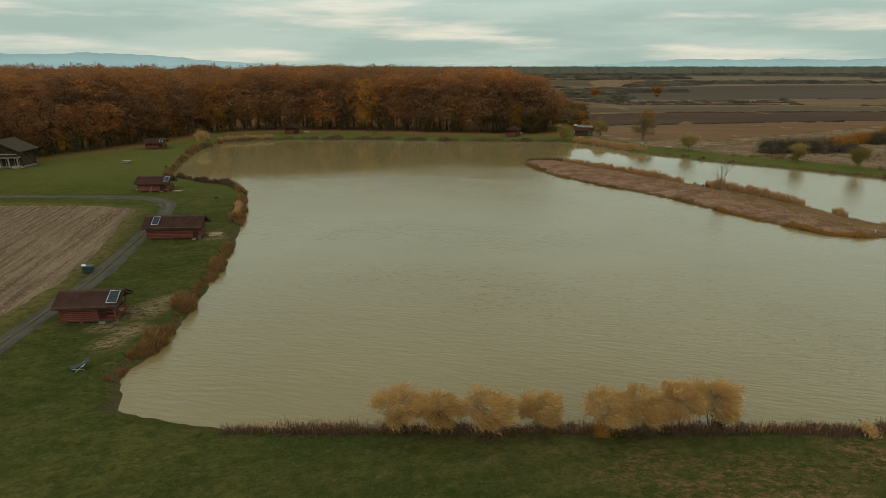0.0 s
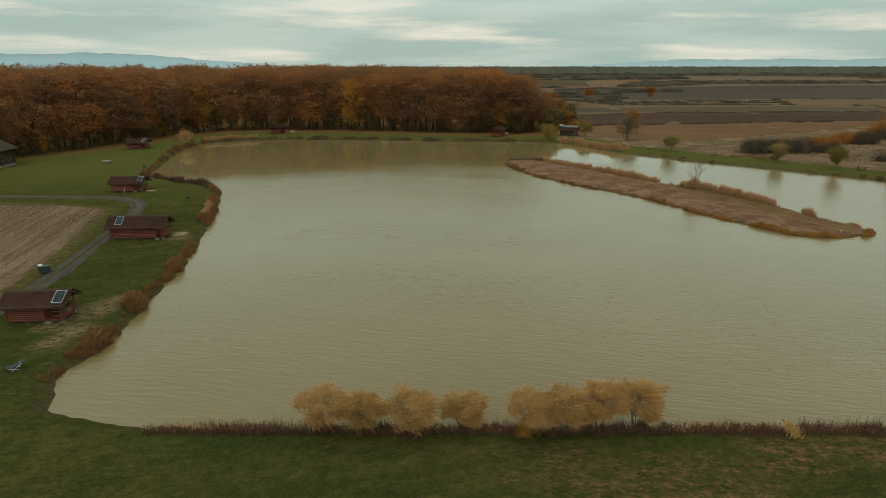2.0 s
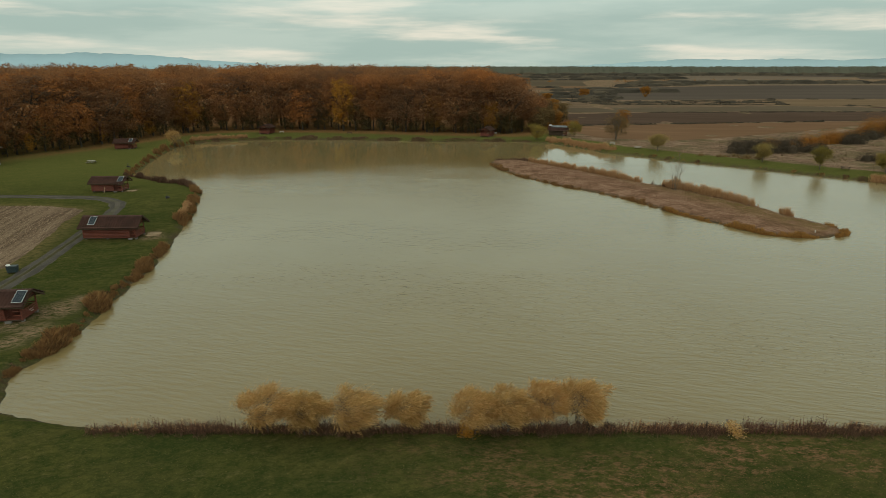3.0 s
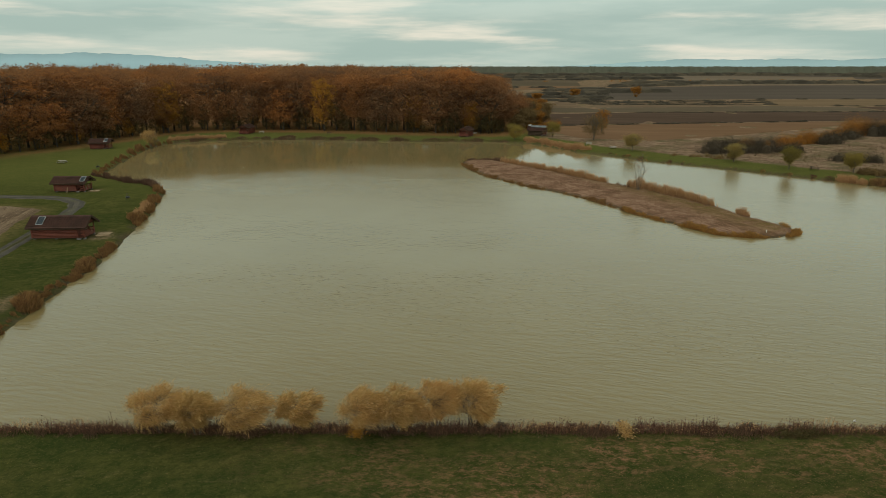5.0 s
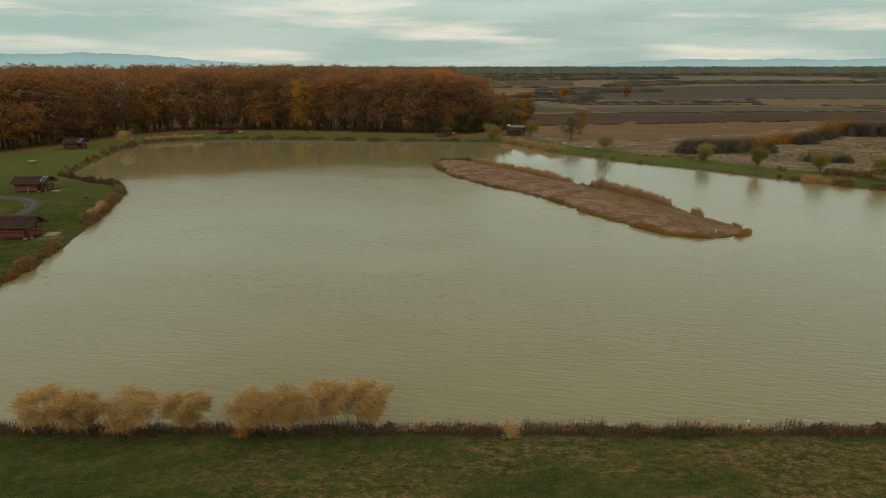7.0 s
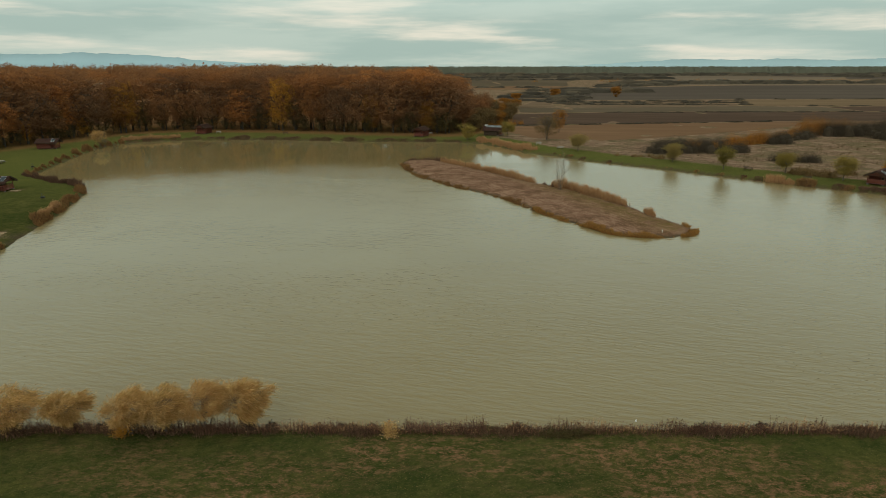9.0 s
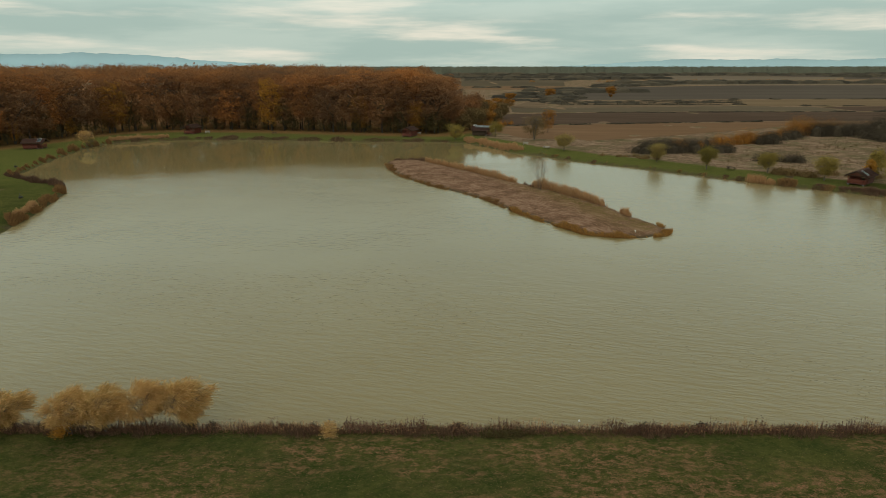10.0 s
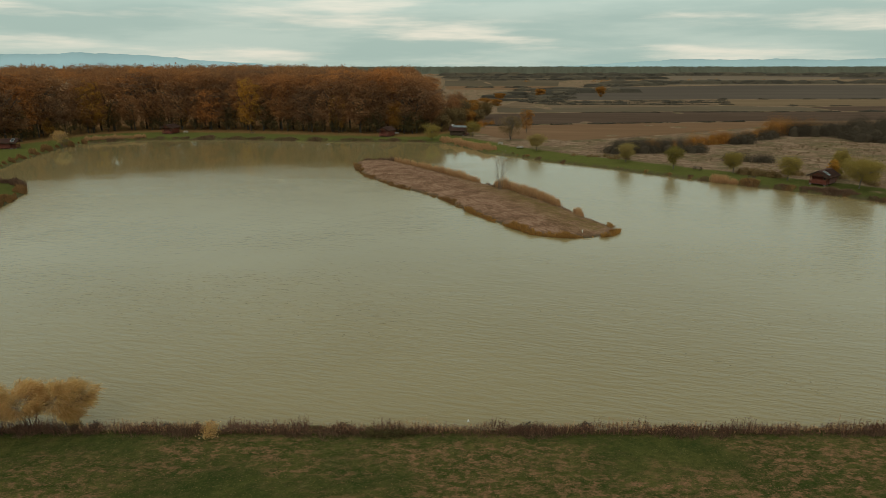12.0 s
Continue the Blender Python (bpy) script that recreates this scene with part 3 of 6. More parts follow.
def ridge(name, dist, x0, x1, tops, colour, label):
    """A far mountain chain as a long solid ridge."""
    n = 140
    x = np.linspace(x0, x1, n)
    h = np.interp(x, [p[0] for p in tops], [p[1] for p in tops]) + 4.5 * wobble(x, x * 0.3, 60, 2) + 2.0 * wobble(x, x * 0.7, 20, 4)
    front = np.stack([x, np.full(n, dist - 60.0), np.zeros(n)], 1)
    crest = np.stack([x, np.full(n, float(dist)), np.maximum(h, 1)], 1)
    back = np.stack([x, np.full(n, dist + 60.0), np.zeros(n)], 1)
    i = np.arange(n - 1)
    faces = np.concatenate([np.stack([i, i + 1, n + i + 1, n + i], 1), np.stack([n + i, n + i + 1, 2 * n + i + 1, 2 * n + i], 1)])
    # the blue-grey of the air haze is painted straight into the ridge colour
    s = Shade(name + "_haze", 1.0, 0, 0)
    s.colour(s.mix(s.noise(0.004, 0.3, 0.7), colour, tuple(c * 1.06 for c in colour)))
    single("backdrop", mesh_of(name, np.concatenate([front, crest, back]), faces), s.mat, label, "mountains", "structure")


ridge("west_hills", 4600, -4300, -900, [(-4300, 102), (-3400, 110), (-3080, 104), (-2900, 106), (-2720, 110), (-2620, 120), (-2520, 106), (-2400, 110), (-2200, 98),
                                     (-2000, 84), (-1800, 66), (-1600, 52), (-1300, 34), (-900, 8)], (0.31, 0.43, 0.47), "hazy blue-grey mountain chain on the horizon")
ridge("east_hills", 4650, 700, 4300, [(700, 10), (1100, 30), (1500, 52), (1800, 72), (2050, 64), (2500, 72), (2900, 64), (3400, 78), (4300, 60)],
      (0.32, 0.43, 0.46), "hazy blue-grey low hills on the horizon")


# ---------------- vegetation ----------------


def leaf_cloud(centres, size, spread=0.4, flat=0.0, slim=1.0, drift=None):
    """Small bent leaves (two triangles folded on a rib) at the given points, turned at random."""
    n = len(centres)
    s = size * rng.uniform(1 - spread, 1 + spread, (n, 1))
    a = rng.normal(0, 1, (n, 3))
    a[:, 2] *= 1 - flat
    if drift is not None:
        a = a * 0.55 + np.asarray(drift)
    a /= np.linalg.norm(a, axis=1, keepdims=True)
    b = np.cross(a, rng.normal(0, 1, (n, 3)))
    b /= np.linalg.norm(b, axis=1, keepdims=True) + 1e-9
    c = np.cross(a, b)
    p = np.stack([centres - a * s * 0.6, centres + b * s * 0.42 * slim + c * s * 0.15 * slim, centres + a * s * 0.6, centres - b * s * 0.42 * slim + c * s * 0.15], 1)
    k = np.arange(n)[:, None] * 4
    return p.reshape(-1, 3), np.concatenate([k + [[0, 1, 2]], k + [[0, 2, 3]]])


def leaf_tris(centres, size, spread=0.4):
    """One small triangle a leaf clump, for what stays far off."""
    n = len(centres)
    s = size * rng.uniform(1 - spread, 1 + spread, (n, 1, 1))
    d = rng.normal(0, 1, (n, 3, 3))
    d /= np.linalg.norm(d, axis=2, keepdims=True)
    return (np.asarray(centres)[:, None, :] + d * s * 0.62).reshape(-1, 3), np.arange(n * 3).reshape(-1, 3)


def strands(p, d, length, width=0.035, droop=0.3):
    """Thin hanging twigs with their leaves, each a bent ribbon that starts at p and goes along d."""
    n = len(p)
    ln = length * rng.uniform(0.6, 1.3, (n, 1))
    side = np.cross(d, rng.normal(0, 1, (n, 3)))
    side *= width * rng.uniform(0.6, 1.3, (n, 1)) / (np.linalg.norm(side, axis=1, keepdims=True) + 1e-9) / 2
    mid = p + d * ln * 0.5
    tip = mid + (d + np.array((0, 0, -droop)) * rng.uniform(0.3, 1.6, (n, 1))) * ln * 0.5
    v = np.stack([p - side * 0.4, p + side * 0.4, mid + side, mid - side, tip], 1)
    k = np.arange(n)[:, None] * 5
    return v.reshape(-1, 3), np.concatenate([k + [[0, 1, 2]], k + [[0, 2, 3]], k + [[3, 2, 4]]])


def blade_field(x, y, z, height, lean=0.35, width=0.03):
    """Thin upright blades, one folded triangle pair each."""
    n = len(x)
    h = height * rng.uniform(0.55, 1.25, n)
    turn, tip = rng.uniform(0, 2 * np.pi, n), rng.uniform(0, 2 * np.pi, n)
    dx, dy = np.cos(turn) * width / 2, np.sin(turn) * width / 2
    ox, oy = np.cos(tip) * h * lean * rng.uniform(0.1, 1, n), np.sin(tip) * h * lean * rng.uniform(0.1, 1, n)
    a = np.stack([x - dx, y - dy, z], 1)
    b = np.stack([x + dx, y + dy, z], 1)
    c = np.stack([x + ox * 0.4 + dx * 0.8, y + oy * 0.4 + dy * 0.8, z + h * 0.6], 1)
    d = np.stack([x + ox, y + oy, z + h], 1)
    k = np.arange(n)[:, None] * 4
    return np.stack([a, b, c, d], 1).reshape(-1, 3), np.concatenate([k + [[0, 1, 2]], k + [[0, 2, 3]]])


def limbs(height, spread, trunk_r, seed, stems=1, fork=0.3, depth=3, kids=4, lift=0.5):
    """A trunk with tapering limbs. Returns the mesh and the twig ends."""
    r = random.Random(seed)
    bm, ends = bmesh.new(), []

    def grow(at, way, length, radius, level):
        bend = Vector((r.gauss(0, 0.12), r.gauss(0, 0.12), r.gauss(0.06, 0.06)))
        mid = at + way * length * 0.5
        end = mid + (way + bend).normalized() * length * 0.5
        sides = 7 if level == 0 else 5 if level == 1 else 3
        rod(bm, at, mid, radius, radius * 0.82, sides)
        rod(bm, mid, end, radius * 0.82, radius * 0.6, sides)
        if level >= depth:
            ends.append((end, way))
            return
        for k in range(kids):
            ang = 2 * math.pi * (k + r.random() * 0.7) / kids
            out = Vector((math.cos(ang), math.sin(ang), 0))
            d = (way * lift + out * spread * r.uniform(0.6, 1.1) + Vector((0, 0, 0.25))).normalized()
            grow(at.lerp(end, r.uniform(0.72, 1.0)) if level else end.lerp(mid, r.random() * 0.5), d, length * r.uniform(0.55, 0.85), radius * 0.5, level + 1)

    for s in range(stems):
        ang = 2 * math.pi * s / stems + r.random()
        base = Vector((math.cos(ang), math.sin(ang), 0)) * (0.12 * (stems > 1))
        tilt = Vector((math.cos(ang) * 0.45 * (stems > 1), math.sin(ang) * 0.45 * (stems > 1), 1)).normalized()
        grow(base, tilt, height * fork, trunk_r, 0)
    return bm_mesh("trunk", bm), ends


def tree(name, m, label, height, width, leaf, bark, seed, leaves=2500, leaf_size=0.14, clear=0.25, stems=1, trunk_r=None, category="tree", group="", tight=0.16, slim=1.0, drift=None, wisps=0, boughs=34):
    """A tree: trunk with limbs, and a crown of leaves in uneven clumps round its twigs."""
    ob = root(name, m, label, category, group)
    r = random.Random(seed)
    trunk, ends = limbs(height, 0.9, trunk_r or height * 0.022, seed, stems, fork=clear + 0.12, depth=3, kids=4)
    e = np.array([tuple(p) for p, _ in ends])
    lo, hi = e.min(0), e.max(0)
    sx, sy, sz = width * 0.82 / (hi[0] - lo[0]), width * 0.82 / (hi[1] - lo[1]), height * 0.93 / hi[2]
    co = np.empty(len(trunk.vertices) * 3, np.float32)
    trunk.vertices.foreach_get("co", co)
    co = co.reshape(-1, 3)
    mid = (lo + hi) / 2
    grow_xy = smooth(co[:, 2], 0.1 * height, 0.45 * height)[:, None]
    co[:, :2] = co[:, :2] * (1 - grow_xy) + grow_xy * ((co[:, :2] - mid[:2] * smooth(co[:, 2:3], 0.3 * height, height)) * (sx, sy))
    co[:, 2] *= sz
    trunk.vertices.foreach_set("co", co.ravel())
    part("trunk", trunk, bark, ob)
    e = (e - (mid[0], mid[1], 0)) * (sx, sy, sz)
    e = e[e[:, 2] > height * clear]
    clumps = e[rng.integers(0, len(e), leaves)]
    spread = np.array((width * tight, width * tight, height * tight * 0.62)) * 0.55
    pts = clumps + rng.normal(0, 1, (leaves, 3)) * spread
    # boughs that fill the crown's body, as ragged lobes
    count = boughs
    d = rng.normal(0, 1, (count, 3))
    d /= np.linalg.norm(d, axis=1, keepdims=True)
    half = height * (0.97 - clear) / 2
    lobes = d * rng.uniform(0.45, 0.82, (count, 1)) * (width * 0.5, width * 0.5, half) + (0, 0, height * clear + half)
    inner = rng.random(leaves) < 0.68
    pts[inner] = lobes[rng.integers(0, count, int(inner.sum()))] + rng.normal(0, 1, (int(inner.sum()), 3)) * (width * 0.075, width * 0.075, height * 0.055)
    pts[:, 2] = np.clip(pts[:, 2], height * clear * 0.8, None)
    pieces = [leaf_cloud(pts, leaf_size, 0.4, 0.0, slim, drift)]
    if wisps:
        k = rng.integers(0, count, wisps)
        at = lobes[k] + rng.normal(0, 1, (wisps, 3)) * (width * 0.06, width * 0.06, height * 0.045)
        at[:, 2] = np.clip(at[:, 2], height * clear, None)
        go = d[k] * (0.75, 0.75, 0.35) + (0.55, 0, 0.28) + rng.normal(0, 0.28, (wisps, 3))
        go /= np.linalg.norm(go, axis=1, keepdims=True)
        pieces.append(strands(at, go, height * 0.13, 0.030, 0.5))
    part("crown", mesh_of("crown", *merge(pieces)), leaf, ob)
    return ob


def bush_points(x, y, z, rx, ry, h, count):
    """Points in a low uneven dome."""
    d = rng.normal(0, 1, (count, 3))
    d /= np.linalg.norm(d, axis=1, keepdims=True)
    d[:, 2] = np.abs(d[:, 2])
    d[:, 2] *= rng.uniform(0.6, 1.0, count)
    k = rng.uniform(0.5, 1.0, (count, 1)) * (1 + 0.12 * np.sin(5 * np.arctan2(d[:, 1], d[:, 0]) + rng.uniform(0, 6)))[:, None]
    return d * k * (rx, ry, h) + (x, y, z)


def dome(x, y, z, rx, ry, h):
    """A lumpy closed mound that fills a bush, as points and triangles."""
    n, rows = 9, (0.0, 0.55, 0.85)
    pts = []
    for t in rows:
        a = np.arange(n) * 2 * np.pi / n + t
        k = math.cos(t * 1.45) * rng.uniform(0.7, 0.95, n)
        pts.append(np.stack([x + np.cos(a) * rx * k, y + np.sin(a) * ry * k, np.full(n, z) + h * 0.86 * math.sin(t * 1.45) * rng.uniform(0.85, 1.1, n)], 1))
    pts = np.concatenate(pts + [np.array([[x, y, z + h * 0.86]])])
    i = np.arange(n)
    j = (i + 1) % n
    f = [np.stack([i, j, j + n], 1), np.stack([i, j + n, i + n], 1), np.stack([i + n, j + n, j + 2 * n], 1), np.stack([i + n, j + 2 * n, i + 2 * n], 1), np.stack([i + 2 * n, j + 2 * n, np.full(n, 3 * n)], 1)]
    return pts, np.concatenate(f)


def merge(pieces):
    """Several arrays of points and triangles as one."""
    verts, faces, k = [], [], 0
    for v, f in pieces:
        verts.append(v), faces.append(f + k)
        k += len(v)
    return np.concatenate(verts), np.concatenate(faces)


def thicket(name, spots, leaf, label, leaf_size, density, category="bushes"):
    """Many bushes that nobody could count, as one object. Spots: x, y, radius, height."""
    pts, cores = [], []
    for x, y, r, h in spots:
        z = float(height_at(np.array([x]), np.array([y]))[0]) - 0.1
        rx, ry = r * rng.uniform(0.8, 1.2), r * rng.uniform(0.7, 1.0)
        pts.append(bush_points(x, y, z, rx, ry, h, int(density * 0.95 * r * (r + h)) + 12))
        cores.append(dome(x, y, z, rx * 0.5, ry * 0.5, h * 0.55))
    single(name, mesh_of(name, *merge(cores + [leaf_tris(np.concatenate(pts), leaf_size)])), leaf, label, category, "stuff")

# ---------------- buildings ----------------


LOG_MESHES = {}


def log_wall(parent, wood, m, length, height, r=0.105, out=0.14):
    """Stacked round logs, each a part, with ends that cross at the corners. m: the wall's pose; it runs along x."""
    key = (round(length + 2 * out, 3), r, wood.name)
    if key not in LOG_MESHES:
        bm = rod(bmesh.new(), (-key[0] / 2, 0, 0), (key[0] / 2, 0, 0), r * 1.03, sides=8)
        LOG_MESHES[key] = bm_mesh("log", bm)
    for k in range(int(height / (2 * r))):
        log = part("log", LOG_MESHES[key], wood, parent)
        log.matrix_basis = m @ pose(rng.normal(0, 0.012), rng.normal(0, 0.006), r + 2 * r * k)


def tile_slope(length, rise, run, overlap=0.11, pitch=0.36, course=0.42):
    """A slope of pressed metal tile: rounded ribs, stepped courses, 3 cm thick. Goes from the ridge (z=0) down along -y."""
    slant = math.hypot(rise, run)
    rows = max(3, round(slant / course))
    nx = int(length / pitch * 6)
    x = np.linspace(-length / 2, length / 2, nx + 1)
    s, lift = [], []
    for k in range(rows):
        s += [slant * k / rows - (0.05 if k else 0), slant * (k + 1) / rows]
        lift += [0.0, overlap]
    s, lift = np.array(s), np.array(lift)
    up = 0.10 * np.abs(np.sin(x[:, None] * np.pi / pitch)) + lift[None, :]
    y = -s[None, :] * run / slant - up * rise / slant
    z = -s[None, :] * rise / slant + up * run / slant
    top = np.stack([np.broadcast_to(x[:, None], y.shape), y, z], 2).reshape(-1, 3)
    low = top - (0, 0, 0.05)
    n, m = y.shape
    i = (np.arange(n - 1)[:, None] * m + np.arange(m - 1)[None, :]).ravel()
    q = np.stack([i, i + 1, i + m + 1, i + m], 1)
    e = np.arange(m - 1)
    sides = [np.stack([e, e + 1, e + 1 + n * m, e + n * m], 1), np.stack([e + (n - 1) * m + 1, e + (n - 1) * m, e + (n - 1) * m + n * m, e + (n - 1) * m + 1 + n * m], 1)]
    f = np.arange(n - 1) * m + m - 1
    sides.append(np.stack([f, f + m, f + m + n * m, f + n * m], 1))
    me = mesh_of("roof_slope", np.concatenate([top, low]), np.concatenate([q[:, ::-1], q + n * m] + sides))
    bm = bmesh.new()
    bm.from_mesh(me)
    bmesh.ops.recalc_face_normals(bm, faces=bm.faces[:])
    return bm


def solar_panel(parent, x, along_slope, tilt, y, z, wide=1.0, tall=1.6):
    ob = new("solar_panel")
    ob.parent = parent
    ob.matrix_basis = pose(x, y, z, tilt)
    tagged(ob, "dark blue solar panel in an aluminium frame")
    frame_rows = [((wide, 0.035, 0.045), (0, s * (tall / 2 - 0.018), 0.07)) for s in (-1, 1)] + [((0.035, tall - 0.07, 0.045), (s * (wide / 2 - 0.018), 0, 0.07)) for s in (-1, 1)]
    part("panel_frame", boxes(*frame_rows), ALUMINIUM, ob, "pale aluminium frame")
    part("cell_glass", boxes(((wide - 0.09, tall - 0.09, 0.02), (0, 0, 0.07))), CELLS, ob, "dark blue cell glass")
    part("cell_line", boxes(*[((0.012, tall - 0.1, 0.004), (-wide / 2 + 0.05 + (wide - 0.1) * k / 4, 0, 0.084)) for k in (1, 2, 3)],
                            *[((wide - 0.1, 0.010, 0.004), (0, -tall / 2 + 0.05 + (tall - 0.1) * k / 8, 0.0845)) for k in range(1, 8) if k != 4], bevel=0), DARK_STEEL, ob)
    for sx in (-1, 1):
        for sy in (-1, 1):
            part("bracket", boxes(((0.05, 0.05, 0.20), (sx * wide * 0.35, sy * tall * 0.35, -0.04))), DARK_STEEL, ob)
    return ob


def cabin(x, y, turn, label, body=3.6, porch=1.7, width=2.8, panel=None, roof=ROOF, eave=1.75, top=3.02, over=0.55, logs=LOG, category="cabin", aerial=False, group="log cabins round the pond", panel_side=-1):
    """A log cabin: ridge along x, porch with railings at its +x end."""
    ob = root("log_cabin", pose(x, y, LAND, 0, 0, turn), label, category, group)
    x0, x1, x2 = -(body + porch) / 2, (body + porch) / 2 - porch, (body + porch) / 2
    half, base = width / 2, 0.22
    wall = eave + 0.18 - base
    for cx in (x0 + 0.15, (x0 + x1) / 2, x1, x2 - 0.12):
        for cy in (-half + 0.22, half - 0.22):
            part("foundation_block", boxes(((0.30, 0.30, 0.30), (cx, cy, 0.08))), CONCRETE, ob)
    part("floor_beam", boxes(((body + porch, 0.14, 0.12), (0, -half + 0.06, base - 0.02)), ((body + porch, 0.14, 0.12), (0, half - 0.06, base - 0.02)),
                             ((body + porch - 0.02, width - 0.3, 0.06), (0, 0, base + 0.02))), DARK_WOOD, ob)
    for cy in (-half, half):
        log_wall(ob, logs, pose((x0 + x1) / 2, cy, base), body, wall)
    log_wall(ob, logs, pose(x0, 0, base + 0.03, 0, 0, 90), width, wall)
    for a, b in ((-half, -0.68), (0.24, half)):
        log_wall(ob, logs, pose(x1, (a + b) / 2, base + 0.03, 0, 0, 90), b - a, wall, out=0.07)
    door = new("door")
    door.parent = ob
    door.matrix_basis = pose(x1 + 0.02, -0.22, base)
    part("door_leaf", boxes(*[((0.04, 0.155, 1.62), (0.02, -0.33 + 0.165 * k, 0.86)) for k in range(5)]), BOARD, door)
    part("door_handle", boxes(((0.05, 0.03, 0.10), (0.06, 0.28, 0.85))), DARK_STEEL, door, "dark steel handle")
    part("door_frame", boxes(((0.14, 0.07, 1.72), (0.0, -0.46, 0.86)), ((0.14, 0.07, 1.72), (0.0, 0.46, 0.86)), ((0.14, 0.99, 0.07), (0, 0, 1.74))), DARK_WOOD, door)
    win = new("window")
    win.parent = ob
    win.matrix_basis = pose(x1 + 0.09, 0.86, base + 1.05)
    part("window_frame", boxes(((0.07, 0.56, 0.06), (0, 0, 0.27)), ((0.07, 0.56, 0.06), (0, 0, -0.27)), ((0.07, 0.06, 0.50), (0, 0.25, 0)), ((0.07, 0.06, 0.50), (0, -0.25, 0)), ((0.05, 0.03, 0.5), (0, 0, 0))), PALE_WOOD, win)
    part("pane", boxes(((0.015, 0.46, 0.48), (0, 0, 0)), bevel=0), DARK_GLASS, win)
    # gables of upright boards
    rise, run = top - eave, half + 0.62
    for gx in (x0, x1 + 0.0, x2 - 0.08):
        bm = bmesh.new()
        zb, n = eave + 0.10, 9
        for k in range(n):
            a, b = -half + width * k / n + 0.006, -half + width * (k + 1) / n - 0.006
            ta, tb = (top - 0.09 - abs(v) * rise / run for v in (a, b))
            if min(ta, tb) < zb + 0.02:
                ta, tb = max(ta, zb + 0.02), max(tb, zb + 0.02)
            pts = [(gx + d, yy, zz) for d in (-0.02, 0.02) for yy, zz in ((a, zb), (b, zb), (b, tb), (a, ta))]
            vs = [bm.verts.new(p) for p in pts]
            for q in ((3, 2, 1, 0), (4, 5, 6, 7), (0, 1, 5, 4), (1, 2, 6, 5), (2, 3, 7, 6), (3, 0, 4, 7)):
                bm.faces.new([vs[j] for j in q])
        part("gable_boards", bm, BOARD if gx > x0 else logs, ob)
    # roof
    length = body + porch + 2 * over + 0.1
    for s in (-1, 1):
        r = part("roof_slope", tile_slope(length, rise, run), roof, ob)
        r.matrix_basis = pose(0.05, 0, top, 0, 0, 0) if s < 0 else pose(0.05, 0, top, 0, 0, 180)
        part("eave_board", boxes(((length - 0.04, 0.03, 0.13), (0.05, s * (run - 0.06), eave - 0.045))), DARK_WOOD, ob)
        for gx in (-length / 2 + 0.07, length / 2 + 0.03):
            slant = math.hypot(rise, run)
            part("barge_board", boxes(((0.03, slant - 0.04, 0.15), (gx, s * run / 2, (top + eave) / 2 - 0.10), (-s * math.degrees(math.atan2(rise, run)), 0, 0))), DARK_WOOD, ob)
    bm = rod(bmesh.new(), (-length / 2 + 0.04, 0, top + 0.0), (length / 2 + 0.06, 0, top + 0.0), 0.085, sides=8)
    part("ridge_cap", bm, roof, ob)
    # porch
    part("porch_floor", boxes(*[((0.135, width - 0.06, 0.035), (x1 + 0.2 + 0.148 * k, 0, base + 0.07)) for k in range(int((porch - 0.2) / 0.148) + 1)]), BOARD, ob)
    for py in (-half + 0.06, half - 0.06):
        part("post", rod(bmesh.new(), (x2 - 0.08, py, base - 0.05), (x2 - 0.08, py, eave + 0.2), 0.075, sides=8), BOARD, ob)
        part("top_beam", boxes(((porch + 0.2, 0.12, 0.12), (x2 - porch / 2, py, eave + 0.12))), DARK_WOOD, ob)
    part("tie_beam", boxes(((0.12, width + 0.1, 0.12), (x2 - 0.08, 0, eave + 0.22))), DARK_WOOD, ob)
    for k in range(4):
        z = base + 0.25 + 0.22 * k
        part("rail", boxes(((0.04, width - 0.16, 0.13), (x2 + 0.02, 0, z))), BOARD, ob)
        part("rail", boxes(((porch - 0.12, 0.04, 0.13), (x2 - porch / 2 + 0.02, half - 0.06, z))), BOARD, ob)
    for k in range(2):
        part("rail", boxes(((porch * 0.5, 0.04, 0.13), (x2 - porch * 0.25, -half + 0.06, base + 0.47 + 0.44 * k))), BOARD, ob)
    part("step", boxes(((0.55, 0.32, 0.16), (x2 - porch * 0.75, -half - 0.2, 0.1))), CONCRETE, ob, "grey concrete step")
    if panel is not None:
        mid = 0.50
        fixed = solar_panel(ob, panel, 0, math.degrees(math.atan2(rise, run)), -run * mid, top - rise * mid + 0.21, 1.0, 1.55)
        if panel_side > 0:
            fixed.matrix_basis = pose(0, 0, 0, 0, 0, 180) @ fixed.matrix_basis
    if aerial:
        bm = rod(bmesh.new(), (1.6, 0.15, top - 0.15), (1.6, 0.15, top + 0.55), 0.012, sides=5)
        rod(bm, (2.2, 0.15, top - 0.15), (2.2, 0.15, top + 0.55), 0.012, sides=5)
        rod(bm, (1.6, 0.15, top + 0.53), (2.2, 0.15, top + 0.53), 0.012, sides=5)
        part("aerial", bm, DARK_STEEL, ob, "thin steel hoop above the ridge")
    return ob


